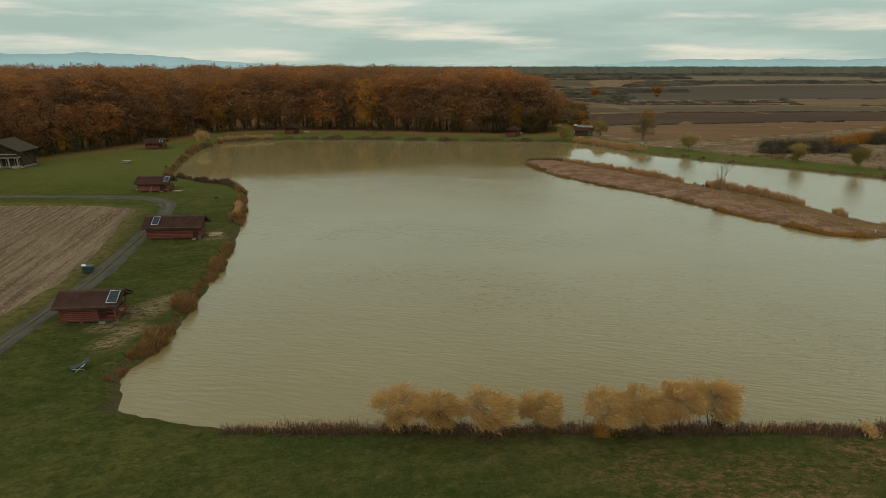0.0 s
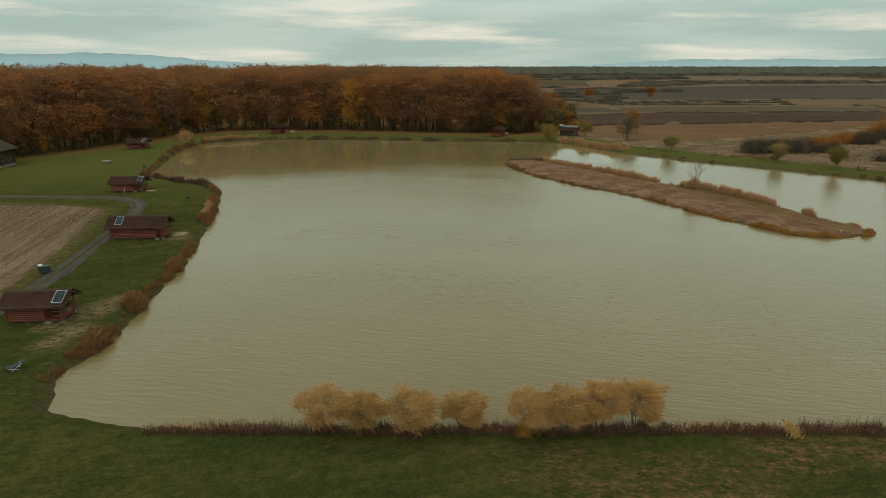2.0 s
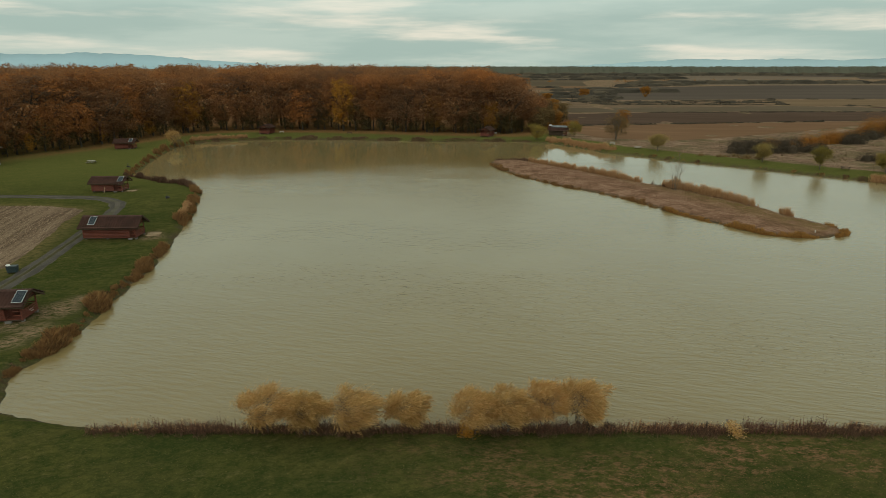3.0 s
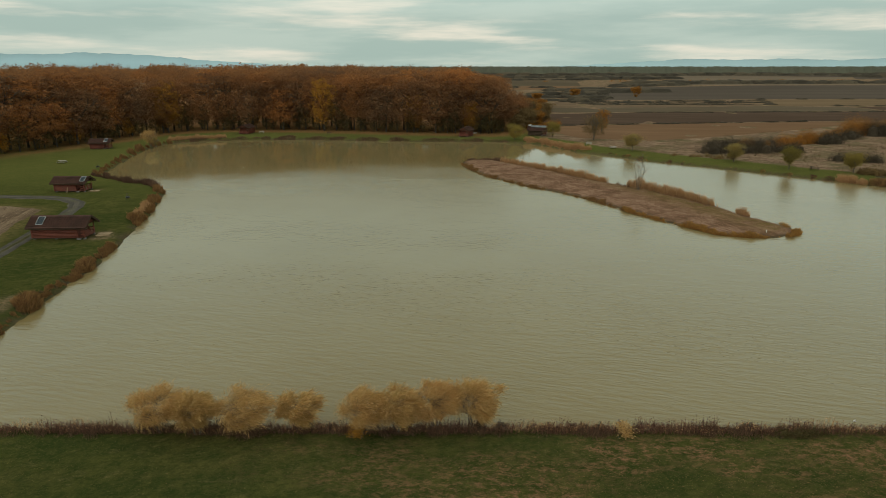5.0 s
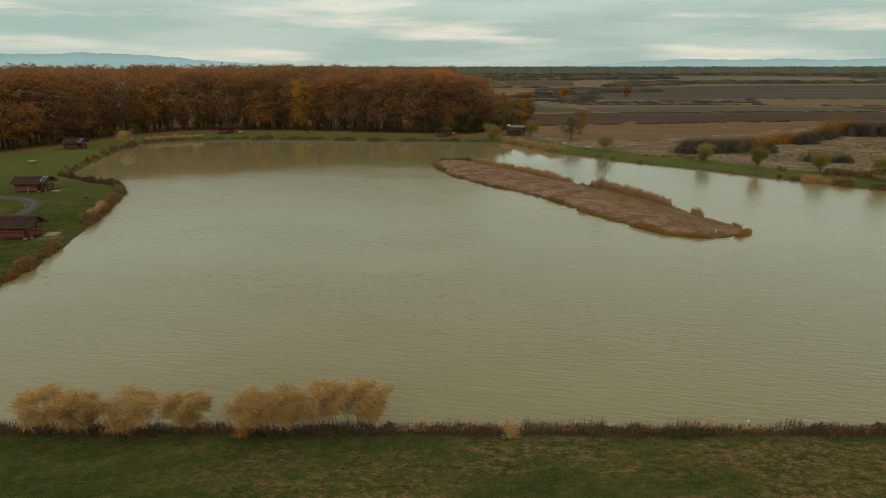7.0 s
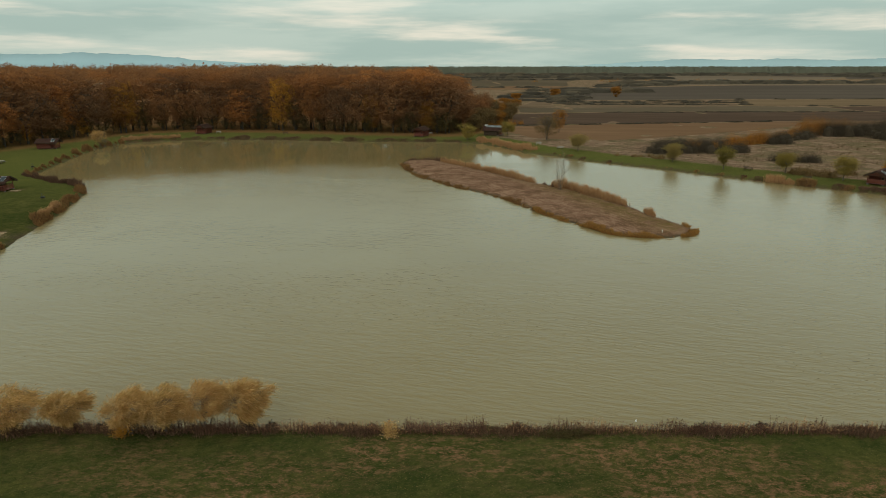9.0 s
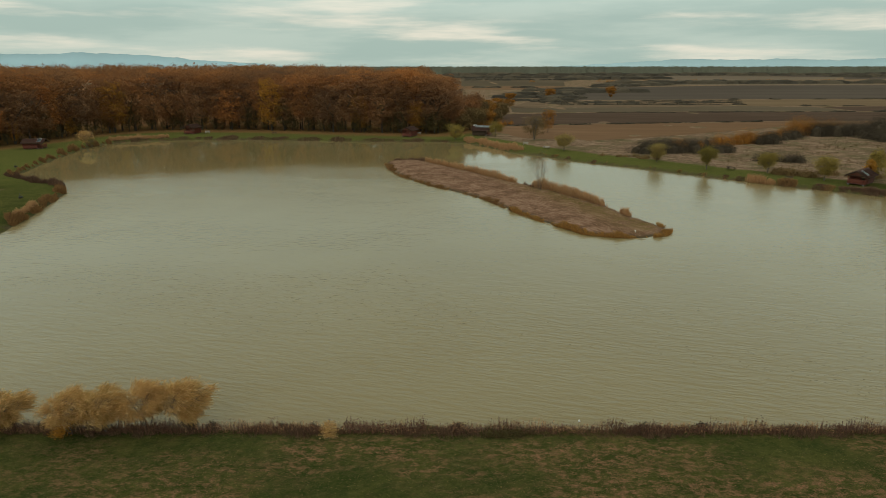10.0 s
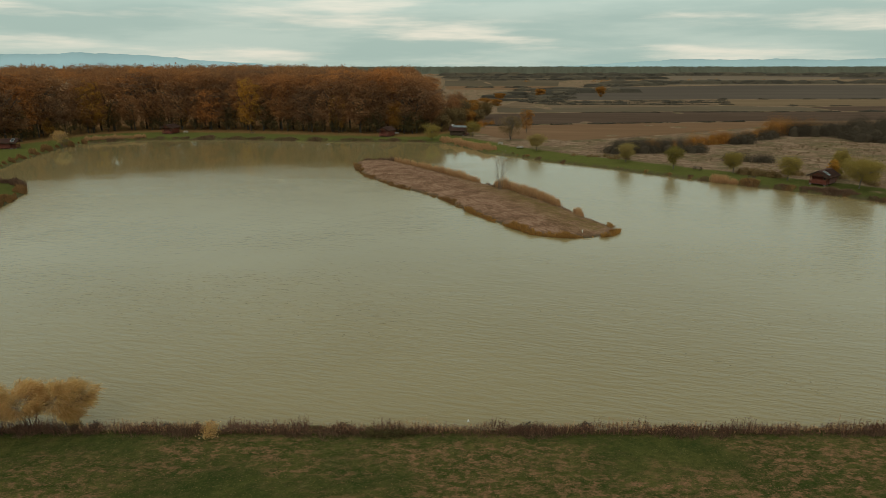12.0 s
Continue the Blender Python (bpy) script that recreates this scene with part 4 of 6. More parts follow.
RED = "red log cabin, brown tile roof, open porch"
cabin(-55.5, 55.7, 5, RED + ", hoop above ridge", 3.4, 1.7, 2.8, panel=2.45, aerial=True, over=0.48, top=2.9)
cabin(-59.9, 85.5, 2, "larger red-stained log cabin with brown tile roof beside the track", 6.4, 1.0, 3.0, panel=-2.4, top=3.2)
cabin(-78.6, 119.6, 2, RED + ", near the cape", 4.1, 1.7, 3.0, panel=2.7, top=2.92)
cabin(-108.1, 184.0, 8, RED + ", near the wood", 3.7, 1.5, 3.0, panel=1.95, top=2.95)
cabin(-77.0, 226.3, -98, "small red log cabin before the oak wood", 3.8, 1.4, 3.6, eave=2.2, top=3.35, over=0.4)
cabin(4.4, 217.2, -113, "small red log cabin on the far bank", 3.8, 1.4, 3.4, eave=2.2, top=3.35, over=0.4)
cabin(106.0, 127.2, 220, "red log cabin behind dry bank grass", 4.0, 1.6, 3.2, panel=-1.9, panel_side=1)
grey_cabin = cabin(30.6, 220.6, -14, "low dark cabin, brown roof patched with grey metal sheet", 4.6, 1.6, 3.6, logs=DARK_WOOD, top=3.3)
part("roof_sheet", boxes(((5.6, 1.15, 0.05), (0.3, -0.62, 3.22), (32.6, 0, 0))), GREY_ROOF, grey_cabin, "grey metal sheet over the upper roof")
chimney = part("chimney", boxes(((0.9, 0.7, 1.1), (0, 0, 0.55)), ((1.1, 0.9, 0.12), (0, 0, 1.12))), WHITE_PAINT, None)
tagged(chimney, "white-washed brick chimney stack behind the dark cabin", "chimney")
chimney.matrix_world = pose(28.2, 223.6, LAND - 0.05) @ Matrix.Diagonal((1, 1, 3.0, 1))


def lodge(x, y, turn):
    """The weathered two-storey house by the wood: ground floor, gallery with rail, shingle roof."""
    ob = root("wooden_house", pose(x, y, LAND, 0, 0, turn), "weathered two-storey wooden house with gallery and shingle roof", "house")
    part("plinth", boxes(((8.9, 5.7, 0.5), (0, 0, 0.2))), CONCRETE, ob)
    for length, px, py, pr in ((8.6, 0, -2.6, 0), (8.6, 0, 2.6, 0), (5.2, -4.2, 0, 90), (5.2, 4.2, 0, 90)):
        log_wall(ob, DARK_WOOD, pose(px, py, 0.4 + (0.15 if pr else 0), 0, 0, pr), length, 4.3, 0.15, 0.25)
    for k in range(5):
        part("post", boxes(((0.2, 0.2, 2.5), (-4.2 + 2.1 * k, -4.2, 1.4))), GREY_WOOD, ob)
        part("gallery_post", boxes(((0.16, 0.16, 2.1), (-4.2 + 2.1 * k, -4.2, 3.75))), DARK_WOOD, ob)
    part("gallery_floor", boxes(((8.9, 1.8, 0.18), (0, -3.6, 2.70))), GREY_WOOD, ob)
    for k in range(3):
        part("rail", boxes(((8.8, 0.06, 0.16), (0, -4.32, 2.95 + 0.30 * k))), GREY_WOOD if k == 2 else DARK_WOOD, ob)
    for k in range(3):
        door = part("opening_frame", boxes(((1.1, 0.10, 0.1), (-3.2 + 3.2 * k, -2.78, 2.35)), ((0.1, 0.10, 1.9), (-3.75 + 3.2 * k, -2.78, 1.4)), ((0.1, 0.10, 1.9), (-2.65 + 3.2 * k, -2.78, 1.4))), PALE_WOOD, ob)
        part("pane", boxes(((1.0, 0.03, 1.85), (-3.2 + 3.2 * k, -2.745, 1.4)), bevel=0), DARK_GLASS, ob)
    for s in (-1, 1):
        bm = boxes(((6.3, 8.2, 0.16), (s * 2.85, -1.0, 5.5), (0, s * 25, 0)))
        slope = part("roof_slope", bm, THATCH, ob)
        for k in range(15):
            part("shingle_row", box(bmesh.new(), (0.44, 8.3, 0.05), (s * (0.2 + 0.375 * k), -1.0, 6.82 - 0.175 * k), (0, s * 22, 0), 0.0), THATCH, slope)
    part("ridge_cap", rod(bmesh.new(), (0, -5.15, 6.84), (0, 3.15, 6.84), 0.16), THATCH, ob)
    for gy_end in (-2.6, 2.6):
        bm = bmesh.new()
        vs = [bm.verts.new((xx, gy_end + d, zz)) for d in (-0.06, 0.06) for xx, zz in ((-4.3, 4.5), (4.3, 4.5), (0, 6.45))]
        for q in ((2, 1, 0), (3, 4, 5), (0, 1, 4, 3), (1, 2, 5, 4), (2, 0, 3, 5)):
            bm.faces.new([vs[j] for j in q])
        part("gable_boards", bm, DARK_WOOD, ob)
    for k in range(26):
        part("firewood", rod(bmesh.new(), (2.5 + 0.24 * (k % 9), -3.0, 0.12 + 0.22 * (k // 9)), (2.5 + 0.24 * (k % 9), -3.9, 0.12 + 0.22 * (k // 9)), 0.11, sides=7), PALE_WOOD, ob)
    return ob


lodge(-129.2, 150.4, 3)

# a potted plant on the porch floor of the first cabin
pot = root("potted_plant", pose(-53.45, 56.75, LAND + 0.31), "green plant in a white pot on the cabin porch", "plant")
bm = bmesh.new()
bmesh.ops.create_cone(bm, cap_ends=True, segments=12, radius1=0.16, radius2=0.24, depth=0.36, matrix=pose(0, 0, 0.18))
part("pot", bm, WHITE_PAINT, pot)
part("leaves", mesh_of("leaves", *leaf_cloud(bush_points(0, 0, 0.36, 0.3, 0.3, 0.5, 160), 0.12)), BLADE_GREEN, pot)

# ---------------- small things on the meadow ----------------


def picnic_table(x, y, turn, label, top=GREY_WOOD):
    ob = root("picnic_table", pose(x, y, LAND + 0.02, 0, 0, turn), label, "table", "picnic tables on the meadow")
    for k in range(5):
        part("top_plank", boxes(((2.0, 0.15, 0.045), (0, -0.32 + 0.16 * k, 0.75))), top, ob)
    for s in (-1, 1):
        for k in range(2):
            part("seat_plank", boxes(((2.0, 0.14, 0.045), (0, s * (0.68 + 0.15 * k), 0.45))), top, ob)
        part("crossbar", boxes(((0.06, 1.75, 0.10), (s * 0.7, 0, 0.38))), DARK_WOOD, ob)
        for t in (-1, 1):
            part("leg", boxes(((0.06, 0.10, 0.92), (s * 0.75, t * 0.52, 0.37), (t * 32, 0, 0))), DARK_WOOD, ob)
    return ob


picnic_table(-102.3, 154.6, 3, "silvered wooden picnic table on the lawn", GREY_WOOD)
picnic_table(48.0, 183.4, -20, "picnic table with a pale top on the far bank", GREY_WOOD)
picnic_table(86.3, 144.6, -42, "dark wooden picnic table on the grassy bank", DARK_WOOD)


def bench(x, y, turn, label, wood):
    ob = root("bench", pose(x, y, LAND + 0.02, 0, 0, turn), label, "bench", "benches on the bank")
    for k in range(3):
        part("seat_plank", boxes(((1.7, 0.13, 0.04), (0, -0.14 + 0.14 * k, 0.45))), wood, ob)
    for k in range(2):
        part("back_plank", boxes(((1.7, 0.035, 0.13), (0, 0.27 + 0.03 * k, 0.66 + 0.18 * k), (-12, 0, 0))), wood, ob)
    for s in (-1, 1):
        part("leg", boxes(((0.07, 0.07, 0.45), (s * 0.7, -0.15, 0.21)), ((0.07, 0.07, 0.92), (s * 0.7, 0.24, 0.44), (-8, 0, 0)), ((0.06, 0.45, 0.06), (s * 0.7, 0.03, 0.40))), wood, ob)
    return ob


bench(92.6, 130.9, -42, "dark wooden bench on the grassy bank", DARK_WOOD)
bench(42.8, 192.9, -30, "pale grey bench beside the far bank", GREY_WOOD)
bench(-71.5, 226.5, 10, "pale grey bench on the lawn before the wood", GREY_WOOD)
bench(-45.7, 223.0, 0, "dark bench on the lawn before the wood", DARK_WOOD)
bench(7.6, 221.6, 0, "pale grey bench beside the small cabin", GREY_WOOD)


def dumpster(x, y, turn):
    ob = root("waste_container", pose(x, y, LAND + 0.02, 0, 0, turn), "dark teal steel waste container by the track", "container")
    bm = bmesh.new()
    bmesh.ops.create_cube(bm, size=1.0)
    bmesh.ops.scale(bm, vec=(1.45, 0.95, 0.95), verts=bm.verts[:])
    for vert in bm.verts:
        if vert.co.z < 0:
            vert.co.x *= 0.88
            vert.co.y *= 0.84
    top = [f for f in bm.faces if f.normal.z > 0.9]
    inset = bmesh.ops.inset_region(bm, faces=top, thickness=0.05)
    bmesh.ops.translate(bm, vec=(0, 0, -0.5), verts=list({w for f in top for w in f.verts}))
    bmesh.ops.translate(bm, vec=(0, 0, 0.62), verts=bm.verts[:])
    part("tub", bm, BIN_BLUE, ob)
    part("rim", boxes(((1.55, 0.07, 0.06), (0, -0.47, 1.08)), ((1.55, 0.07, 0.06), (0, 0.47, 1.08)), ((0.07, 0.9, 0.06), (-0.74, 0, 1.08)), ((0.07, 0.9, 0.06), (0.74, 0, 1.08))), DARK_STEEL, ob)
    part("lid", boxes(((1.0, 0.95, 0.04), (0.24, 0.0, 1.14), (0, 3, 0))), BIN_BLUE, ob)
    for sx in (-1, 1):
        for sy in (-1, 1):
            part("wheel", rod(bmesh.new(), (sx * 0.5, sy * 0.30 - 0.03, 0.08), (sx * 0.5, sy * 0.30 + 0.03, 0.08), 0.08, sides=10), DARK_STEEL, ob)
    return ob


bin_here = dumpster(-64.0, 69.3, 14)
bin_here.scale = (0.78, 0.78, 0.78)
sack = bmesh.new()
bmesh.ops.create_icosphere(sack, subdivisions=2, radius=0.5)
for vert in sack.verts:
    vert.co *= 1 + 0.18 * noise.noise(vert.co * 2.2)
bmesh.ops.scale(sack, vec=(0.62, 0.36, 0.28), verts=sack.verts[:])
sack = single("sack", sack, WHITE_PAINT, "white sack on the teal waste container", "sack")
sack.matrix_world = pose(-64.45, 69.3, LAND + 0.95, 0, 0, 12)


def fire_pit(x, y, label):
    ob = root("fire_pit", pose(x, y, LAND + 0.02), label, "fire pit", "fire pits")
    bm = bmesh.new()
    bmesh.ops.create_cone(bm, cap_ends=False, segments=14, radius1=0.25, radius2=0.42, depth=0.28, matrix=pose(0, 0, 0.42))
    bmesh.ops.solidify(bm, geom=bm.faces[:], thickness=0.02)
    part("bowl", bm, DARK_STEEL, ob)
    bm = bmesh.new()
    bmesh.ops.create_circle(bm, cap_ends=True, segments=14, radius=0.25, matrix=pose(0, 0, 0.30))
    bmesh.ops.solidify(bm, geom=bm.faces[:], thickness=0.02)
    part("bowl_base", bm, DARK_STEEL, ob)
    for k in range(3):
        a = radians(120 * k + 20)
        part("leg", rod(bmesh.new(), (0.5 * math.cos(a), 0.5 * math.sin(a), 0), (0.03 * math.cos(a), 0.03 * math.sin(a), 1.25), 0.02, sides=6), DARK_STEEL, ob)
    return ob


fire_pit(-63.4, 111.0, "dark steel fire bowl under a tripod on the lawn")
fire_pit(-88.9, 147.0, "dark steel fire bowl near the reedy bank")


def lounge(x, y, turn):
    ob = root("sun_lounger", pose(x, y, LAND + 0.02, 0, 0, turn), "blue-grey canvas lounger on a pale frame, at the bank", "lounger")
    part("canvas", boxes(((0.95, 0.62, 0.03), (-0.2, 0, 0.36), (0, -8, 0)), ((0.62, 0.62, 0.03), (0.50, 0, 0.60), (0, -38, 0))), BLUE_CLOTH, ob)
    for s in (-1, 1):
        part("side_rail", rod(rod(bmesh.new(), (-0.70, s * 0.34, 0.28), (0.26, s * 0.34, 0.42), 0.018), (0.26, s * 0.34, 0.42), (0.78, s * 0.34, 0.80), 0.018), DARK_STEEL, ob)
        part("leg", rod(bmesh.new(), (-0.55, s * 0.34, 0.30), (0.30, s * 0.34, 0), 0.02), ALUMINIUM, ob)
        part("leg", rod(bmesh.new(), (0.40, s * 0.34, 0.52), (-0.35, s * 0.34, 0), 0.02), ALUMINIUM, ob)
    return ob


lounge(-50.9, 44.9, 35)


def board_stack(x, y, turn, label, n=6):
    ob = root("board_stack", pose(x, y, LAND + 0.03, 0, 0, turn), label, "boards")
    for k in range(n):
        b = part("board", boxes(((1.5 + 0.3 * rng.random(), 0.17, 0.035), (0, 0, 0))), PALE_WOOD, ob)
        b.matrix_basis = pose(rng.normal(0, 0.15), -0.5 + 0.21 * k, 0.03 + 0.03 * (k % 2), 0, 0, rng.normal(0, 6))
    return ob


board_stack(-54.7, 86.4, 12, "pale boards lying beside the larger cabin", 8)
board_stack(-82.3, 120.6, 20, "pale boards behind the cabin wall", 5)
board_stack(-74.3, 119.4, 5, "pale boards at the porch of the cabin", 4)
prop = single("plank", boxes(((0.12, 0.05, 1.7), (0, 0, 0.85))), PALE_WOOD, "pale plank leaning on the log cabin", "plank")
prop.matrix_world = pose(-79.0, 117.75, LAND - 0.02, -14, 5, 0)

stake = single("stake", rod(bmesh.new(), (0, 0, -1.2), (0.12, 0, 1.1), 0.07, 0.05), DARK_WOOD, "dark wooden stake standing in the pond", "stake")
stake.matrix_world = pose(-90.5, 196.0, 0)
marker = single("marker_post", boxes(((0.18, 0.08, 0.28), (0, 0, 0.72)), ((0.06, 0.06, 0.9), (0, 0, 0.4))), WHITE_PAINT, "small white marker post on the islet", "post")
marker.matrix_world = pose(46.0, 88.9, 0.2) @ Matrix.Scale(0.7, 4)
buoy = bmesh.new()
bmesh.ops.create_uvsphere(buoy, u_segments=12, v_segments=8, radius=0.10)
rod(buoy, (0, 0, 0.06), (0, 0, 0.2), 0.025)
buoy = single("buoy", buoy, WHITE_PAINT, "small white float on the water at the bank", "buoy")
buoy.matrix_world = pose(26.4, 38.3, 0.03) @ Matrix.Scale(0.75, 4)
float_far = bmesh.new()
bmesh.ops.create_uvsphere(float_far, u_segments=12, v_segments=8, radius=0.08)
rod(float_far, (0, 0, 0.05), (0, 0, 0.12), 0.02)
float_far = single("buoy", float_far, WHITE_PAINT, "white float in the middle of the pond", "buoy")
float_far.matrix_world = pose(-54.8, 152.4, 0.03) @ Matrix.Scale(0.7, 4)

# ---------------- trees ----------------


def stand(x, y):
    return float(height_at(np.array([float(x)]), np.array([float(y)]))[0])


WILLOWS = [(-23.4, 36.3, 3.5, 3.9), (-20.7, 36.0, 3.4, 2.9), (-17.6, 36.3, 3.4, 4.0), (-13.8, 36.5, 3.1, 3.0), (-9.2, 36.1, 3.4, 3.5), (-6.9, 36.3, 3.5, 3.2),
           (-4.3, 36.7, 3.7, 3.2), (-1.6, 37.0, 4.1, 3.5)]
for k, (x, y, h, w) in enumerate(WILLOWS):
    tree("willow_tree", pose(x, y - 0.25, stand(x, y - 0.25) - 0.1), "young yellow-leaved willow on the weedy bank", h * 0.98, w * 1.16, LEAF_WILLOW, BARK, 30 + k,
         leaves=6500, leaf_size=0.075, clear=0.25, slim=0.32, drift=(0.7, 0.0, 0.25), stems=5 if k % 2 else 4, trunk_r=0.05, group="willows on the near bank", tight=0.13, wisps=6200, boughs=46)

BANK_TREES = [(52.3, 178.4, 5.2, 5.7, LEAF_PALE_OLIVE), (72.6, 157.3, 4.9, 4.9, LEAF_PALE_OLIVE), (80.9, 146.0, 5.8, 4.6, LEAF_OLIVE), (92.9, 140.2, 5.0, 5.0, LEAF_OLIVE),
              (100.6, 130.9, 5.4, 5.0, LEAF_OLIVE), (110.4, 121.8, 6.4, 8.0, LEAF_OLIVE), (122.0, 113.0, 6.0, 6.5, LEAF_OLIVE), (20.6, 206.5, 5.6, 6.2, LEAF_OLIVE),
              (35.0, 214.3, 5.6, 5.6, LEAF_OLIVE)]
for k, (x, y, h, w, leaf) in enumerate(BANK_TREES):
    tree("round_tree", pose(x, y, stand(x, y) - 0.1, 0, 0, 55 * k), "small round-crowned tree in olive-yellow autumn leaf" if leaf is LEAF_OLIVE else "small round-crowned tree in pale yellow leaf",
         h, w, leaf, BARK, 60 + k, leaves=14000 if w > 7 else 6500, leaf_size=0.15, clear=0.06 if k > 6 else 0.2, trunk_r=0.12, group="trees along the far bank", tight=0.2)

tree("shrub_tree", pose(-96.6, 191.5, stand(-96.6, 191.5) - 0.1), "pale yellow sparse shrub on the far bank", 5.4, 5.2, LEAF_WILLOW, PALE_BARK, 90, leaves=1500, leaf_size=0.22, clear=0.12, stems=4, trunk_r=0.07)
tree("shrub_tree", pose(-94.0, 189.5, LAND - 0.25), "almost bare grey shrub at the water", 3.2, 2.8, LEAF_OLIVE, PALE_BARK, 91, leaves=300, leaf_size=0.18, clear=0.1, stems=4, trunk_r=0.05)
tree("tall_shrub", pose(47.5, 206.0, LAND - 0.1), "grey, almost bare tall shrub beyond the bank", 8.8, 9.5, LEAF_DULL, BARK, 92, leaves=2600, leaf_size=0.24, clear=0.0, stems=6, trunk_r=0.10)
tree("small_oak", pose(56.0, 229.0, LAND - 0.1), "small orange oak behind the bare shrub", 9.0, 6.0, LEAF_RUST, DARK_BARK, 93, leaves=1300, leaf_size=0.30, clear=0.08, trunk_r=0.12)
tree("slim_tree", pose(113.0, 133.0, LAND - 0.1), "slim green-yellow tree beside the cabin", 7.0, 4.0, LEAF_OLIVE, BARK, 94, leaves=2200, leaf_size=0.26, clear=0.1, stems=2, trunk_r=0.1)
tree("slim_tree", pose(110.6, 131.4, LAND - 0.1), "slim golden tree beside the cabin", 5.0, 2.6, LEAF_GOLD, BARK, 95, leaves=1200, leaf_size=0.24, clear=0.1, stems=2, trunk_r=0.08)

# the bare tree on the islet
bare_tree = root("bare_tree", pose(36.2, 121.4, 0.2), "leafless pale many-stemmed tree on the islet", "tree")
q = random.Random(5)
bm, tips = bmesh.new(), []


def twig(at, way, length, radius, level):
    """A slender shoot with finer shoots along its upper part."""
    here = at
    for k in range(3):
        to = here + (way + Vector((q.gauss(0, 0.07), q.gauss(0, 0.07), 0.05))).normalized() * length / 3
        rod(bm, here, to, radius * (1 - 0.28 * k), radius * (1 - 0.28 * (k + 1)), 4 if level == 0 else 3)
        if level < 2:
            for _ in range((2, 5, 6)[k] if level == 0 else (1, 2, 2)[k]):
                a = q.uniform(0, 6.283)
                out = (Vector((math.cos(a), math.sin(a), 0)) * 0.75 + way * 0.9).normalized()
                twig(here.lerp(to, q.random()), out, length * (q.uniform(0.18, 0.38) if level == 0 else q.uniform(0.3, 0.5)), max(0.012, radius * 0.35), level + 1)
        here = to
    tips.append(tuple(here))


for a, tall, slant in ((0.3, 8.0, 0.06), (2.4, 7.2, 0.14), (4.4, 6.2, 0.22), (5.6, 6.8, 0.16)):
    twig(Vector((0.25 * math.cos(a), 0.25 * math.sin(a), 0)), Vector((slant * math.cos(a), slant * math.sin(a), 1)).normalized(), tall, 0.05, 0)
part("trunk", bm, PALE_BARK, bare_tree)
tips = np.array(tips)[rng.integers(0, len(tips), 260)]
part("crown", mesh_of("crown", *leaf_cloud(tips + rng.normal(0, 0.06, tips.shape), 0.10)), LEAF_RUST, bare_tree, "few withered leaves")


def oak(seed, leaf, height, width, clear=0.28, n=9000, fine=0.32, top_only=False):
    """A tall oak of the wood, built once at its own origin: many small boughs that cover a broad crown."""
    ob = root("oak_tree", pose(0, 0, 0), "", "tree")
    trunk, ends = limbs(height, 0.75, height * 0.011, seed, 1, fork=0.42, depth=2, kids=5, lift=0.9)
    part("trunk", trunk, DARK_BARK, ob)
    half = np.array((width / 2, width / 2, height * (1 - clear) / 2))
    mid = np.array((0, 0, height * (1 + clear) / 2))
    count = 46 if top_only else 84
    d = rng.normal(0, 1, (count, 3))
    if top_only:
        d[:, 2] = np.abs(d[:, 2])
    d /= np.linalg.norm(d, axis=1, keepdims=True)
    lobes = mid + np.sign(d) * np.abs(d) ** 0.8 * half * rng.uniform(0.62, 0.92, (count, 1))
    size = rng.uniform(0.075, 0.145, (count, 1)) * width
    few = n // 4
    k = rng.integers(0, count, n - few)
    out = rng.normal(0, 1, (n - few, 3)) + d[k] * 0.7 + (0, 0, 0.55)
    out /= np.linalg.norm(out, axis=1, keepdims=True)
    outer = lobes[k] + out * size[k] * rng.uniform(0.72, 1.06, (n - few, 1))
    way_in = rng.normal(0, 1, (few, 3))
    way_in /= np.linalg.norm(way_in, axis=1, keepdims=True)
    inner = mid + way_in * half * rng.uniform(0.45, 0.80, (few, 1))
    if top_only:
        inner[:, 2] = np.maximum(inner[:, 2], mid[2] - half[2] * 0.3)
    part("crown", mesh_of("crown", *merge([leaf_tris(outer, fine), leaf_tris(inner, 0.60)])), leaf, ob)
    return ob


OAKS = [oak(201, LEAF_OAK, 24.8, 12.5, 0.20), oak(202, LEAF_OAK, 24.2, 11.5, 0.10), oak(203, LEAF_OAK, 25.2, 13.5, 0.24), oak(204, LEAF_OAK, 23.7, 11.0, 0.08)]
BACK_OAKS = [oak(211, LEAF_OAK, 24.8, 12.0, 0.45, 4000, 0.33, True), oak(212, LEAF_OAK, 24.2, 13.0, 0.50, 4000, 0.33, True), oak(213, LEAF_OAK, 25.0, 11.0, 0.45, 4000, 0.33, True)]
GOLD = oak(205, LEAF_GOLD, 19.0, 9.0, 0.1, 5000)
UNDER = oak(206, LEAF_DEEP, 15.0, 8.0, 0.04, 2600, 0.34)
UNDER_GOLD = oak(207, LEAF_GOLD, 12.0, 6.0, 0.10, 2200, 0.30)
r = random.Random(11)
placed = set()


def put_oak(kind, x, y, scale, label, wide=1.0):
    m = pose(x, y, LAND - 0.15, 0, 0, r.uniform(0, 360)) @ Matrix.Diagonal((scale * wide * r.uniform(0.9, 1.15), scale * wide * r.uniform(0.9, 1.15), scale, 1))
    if kind in placed:
        ob = copy_thing(kind, m)
    else:
        ob = kind
        ob.matrix_world = m
        placed.add(kind)
    tagged(ob, label, "tree", "oaks of the wood")


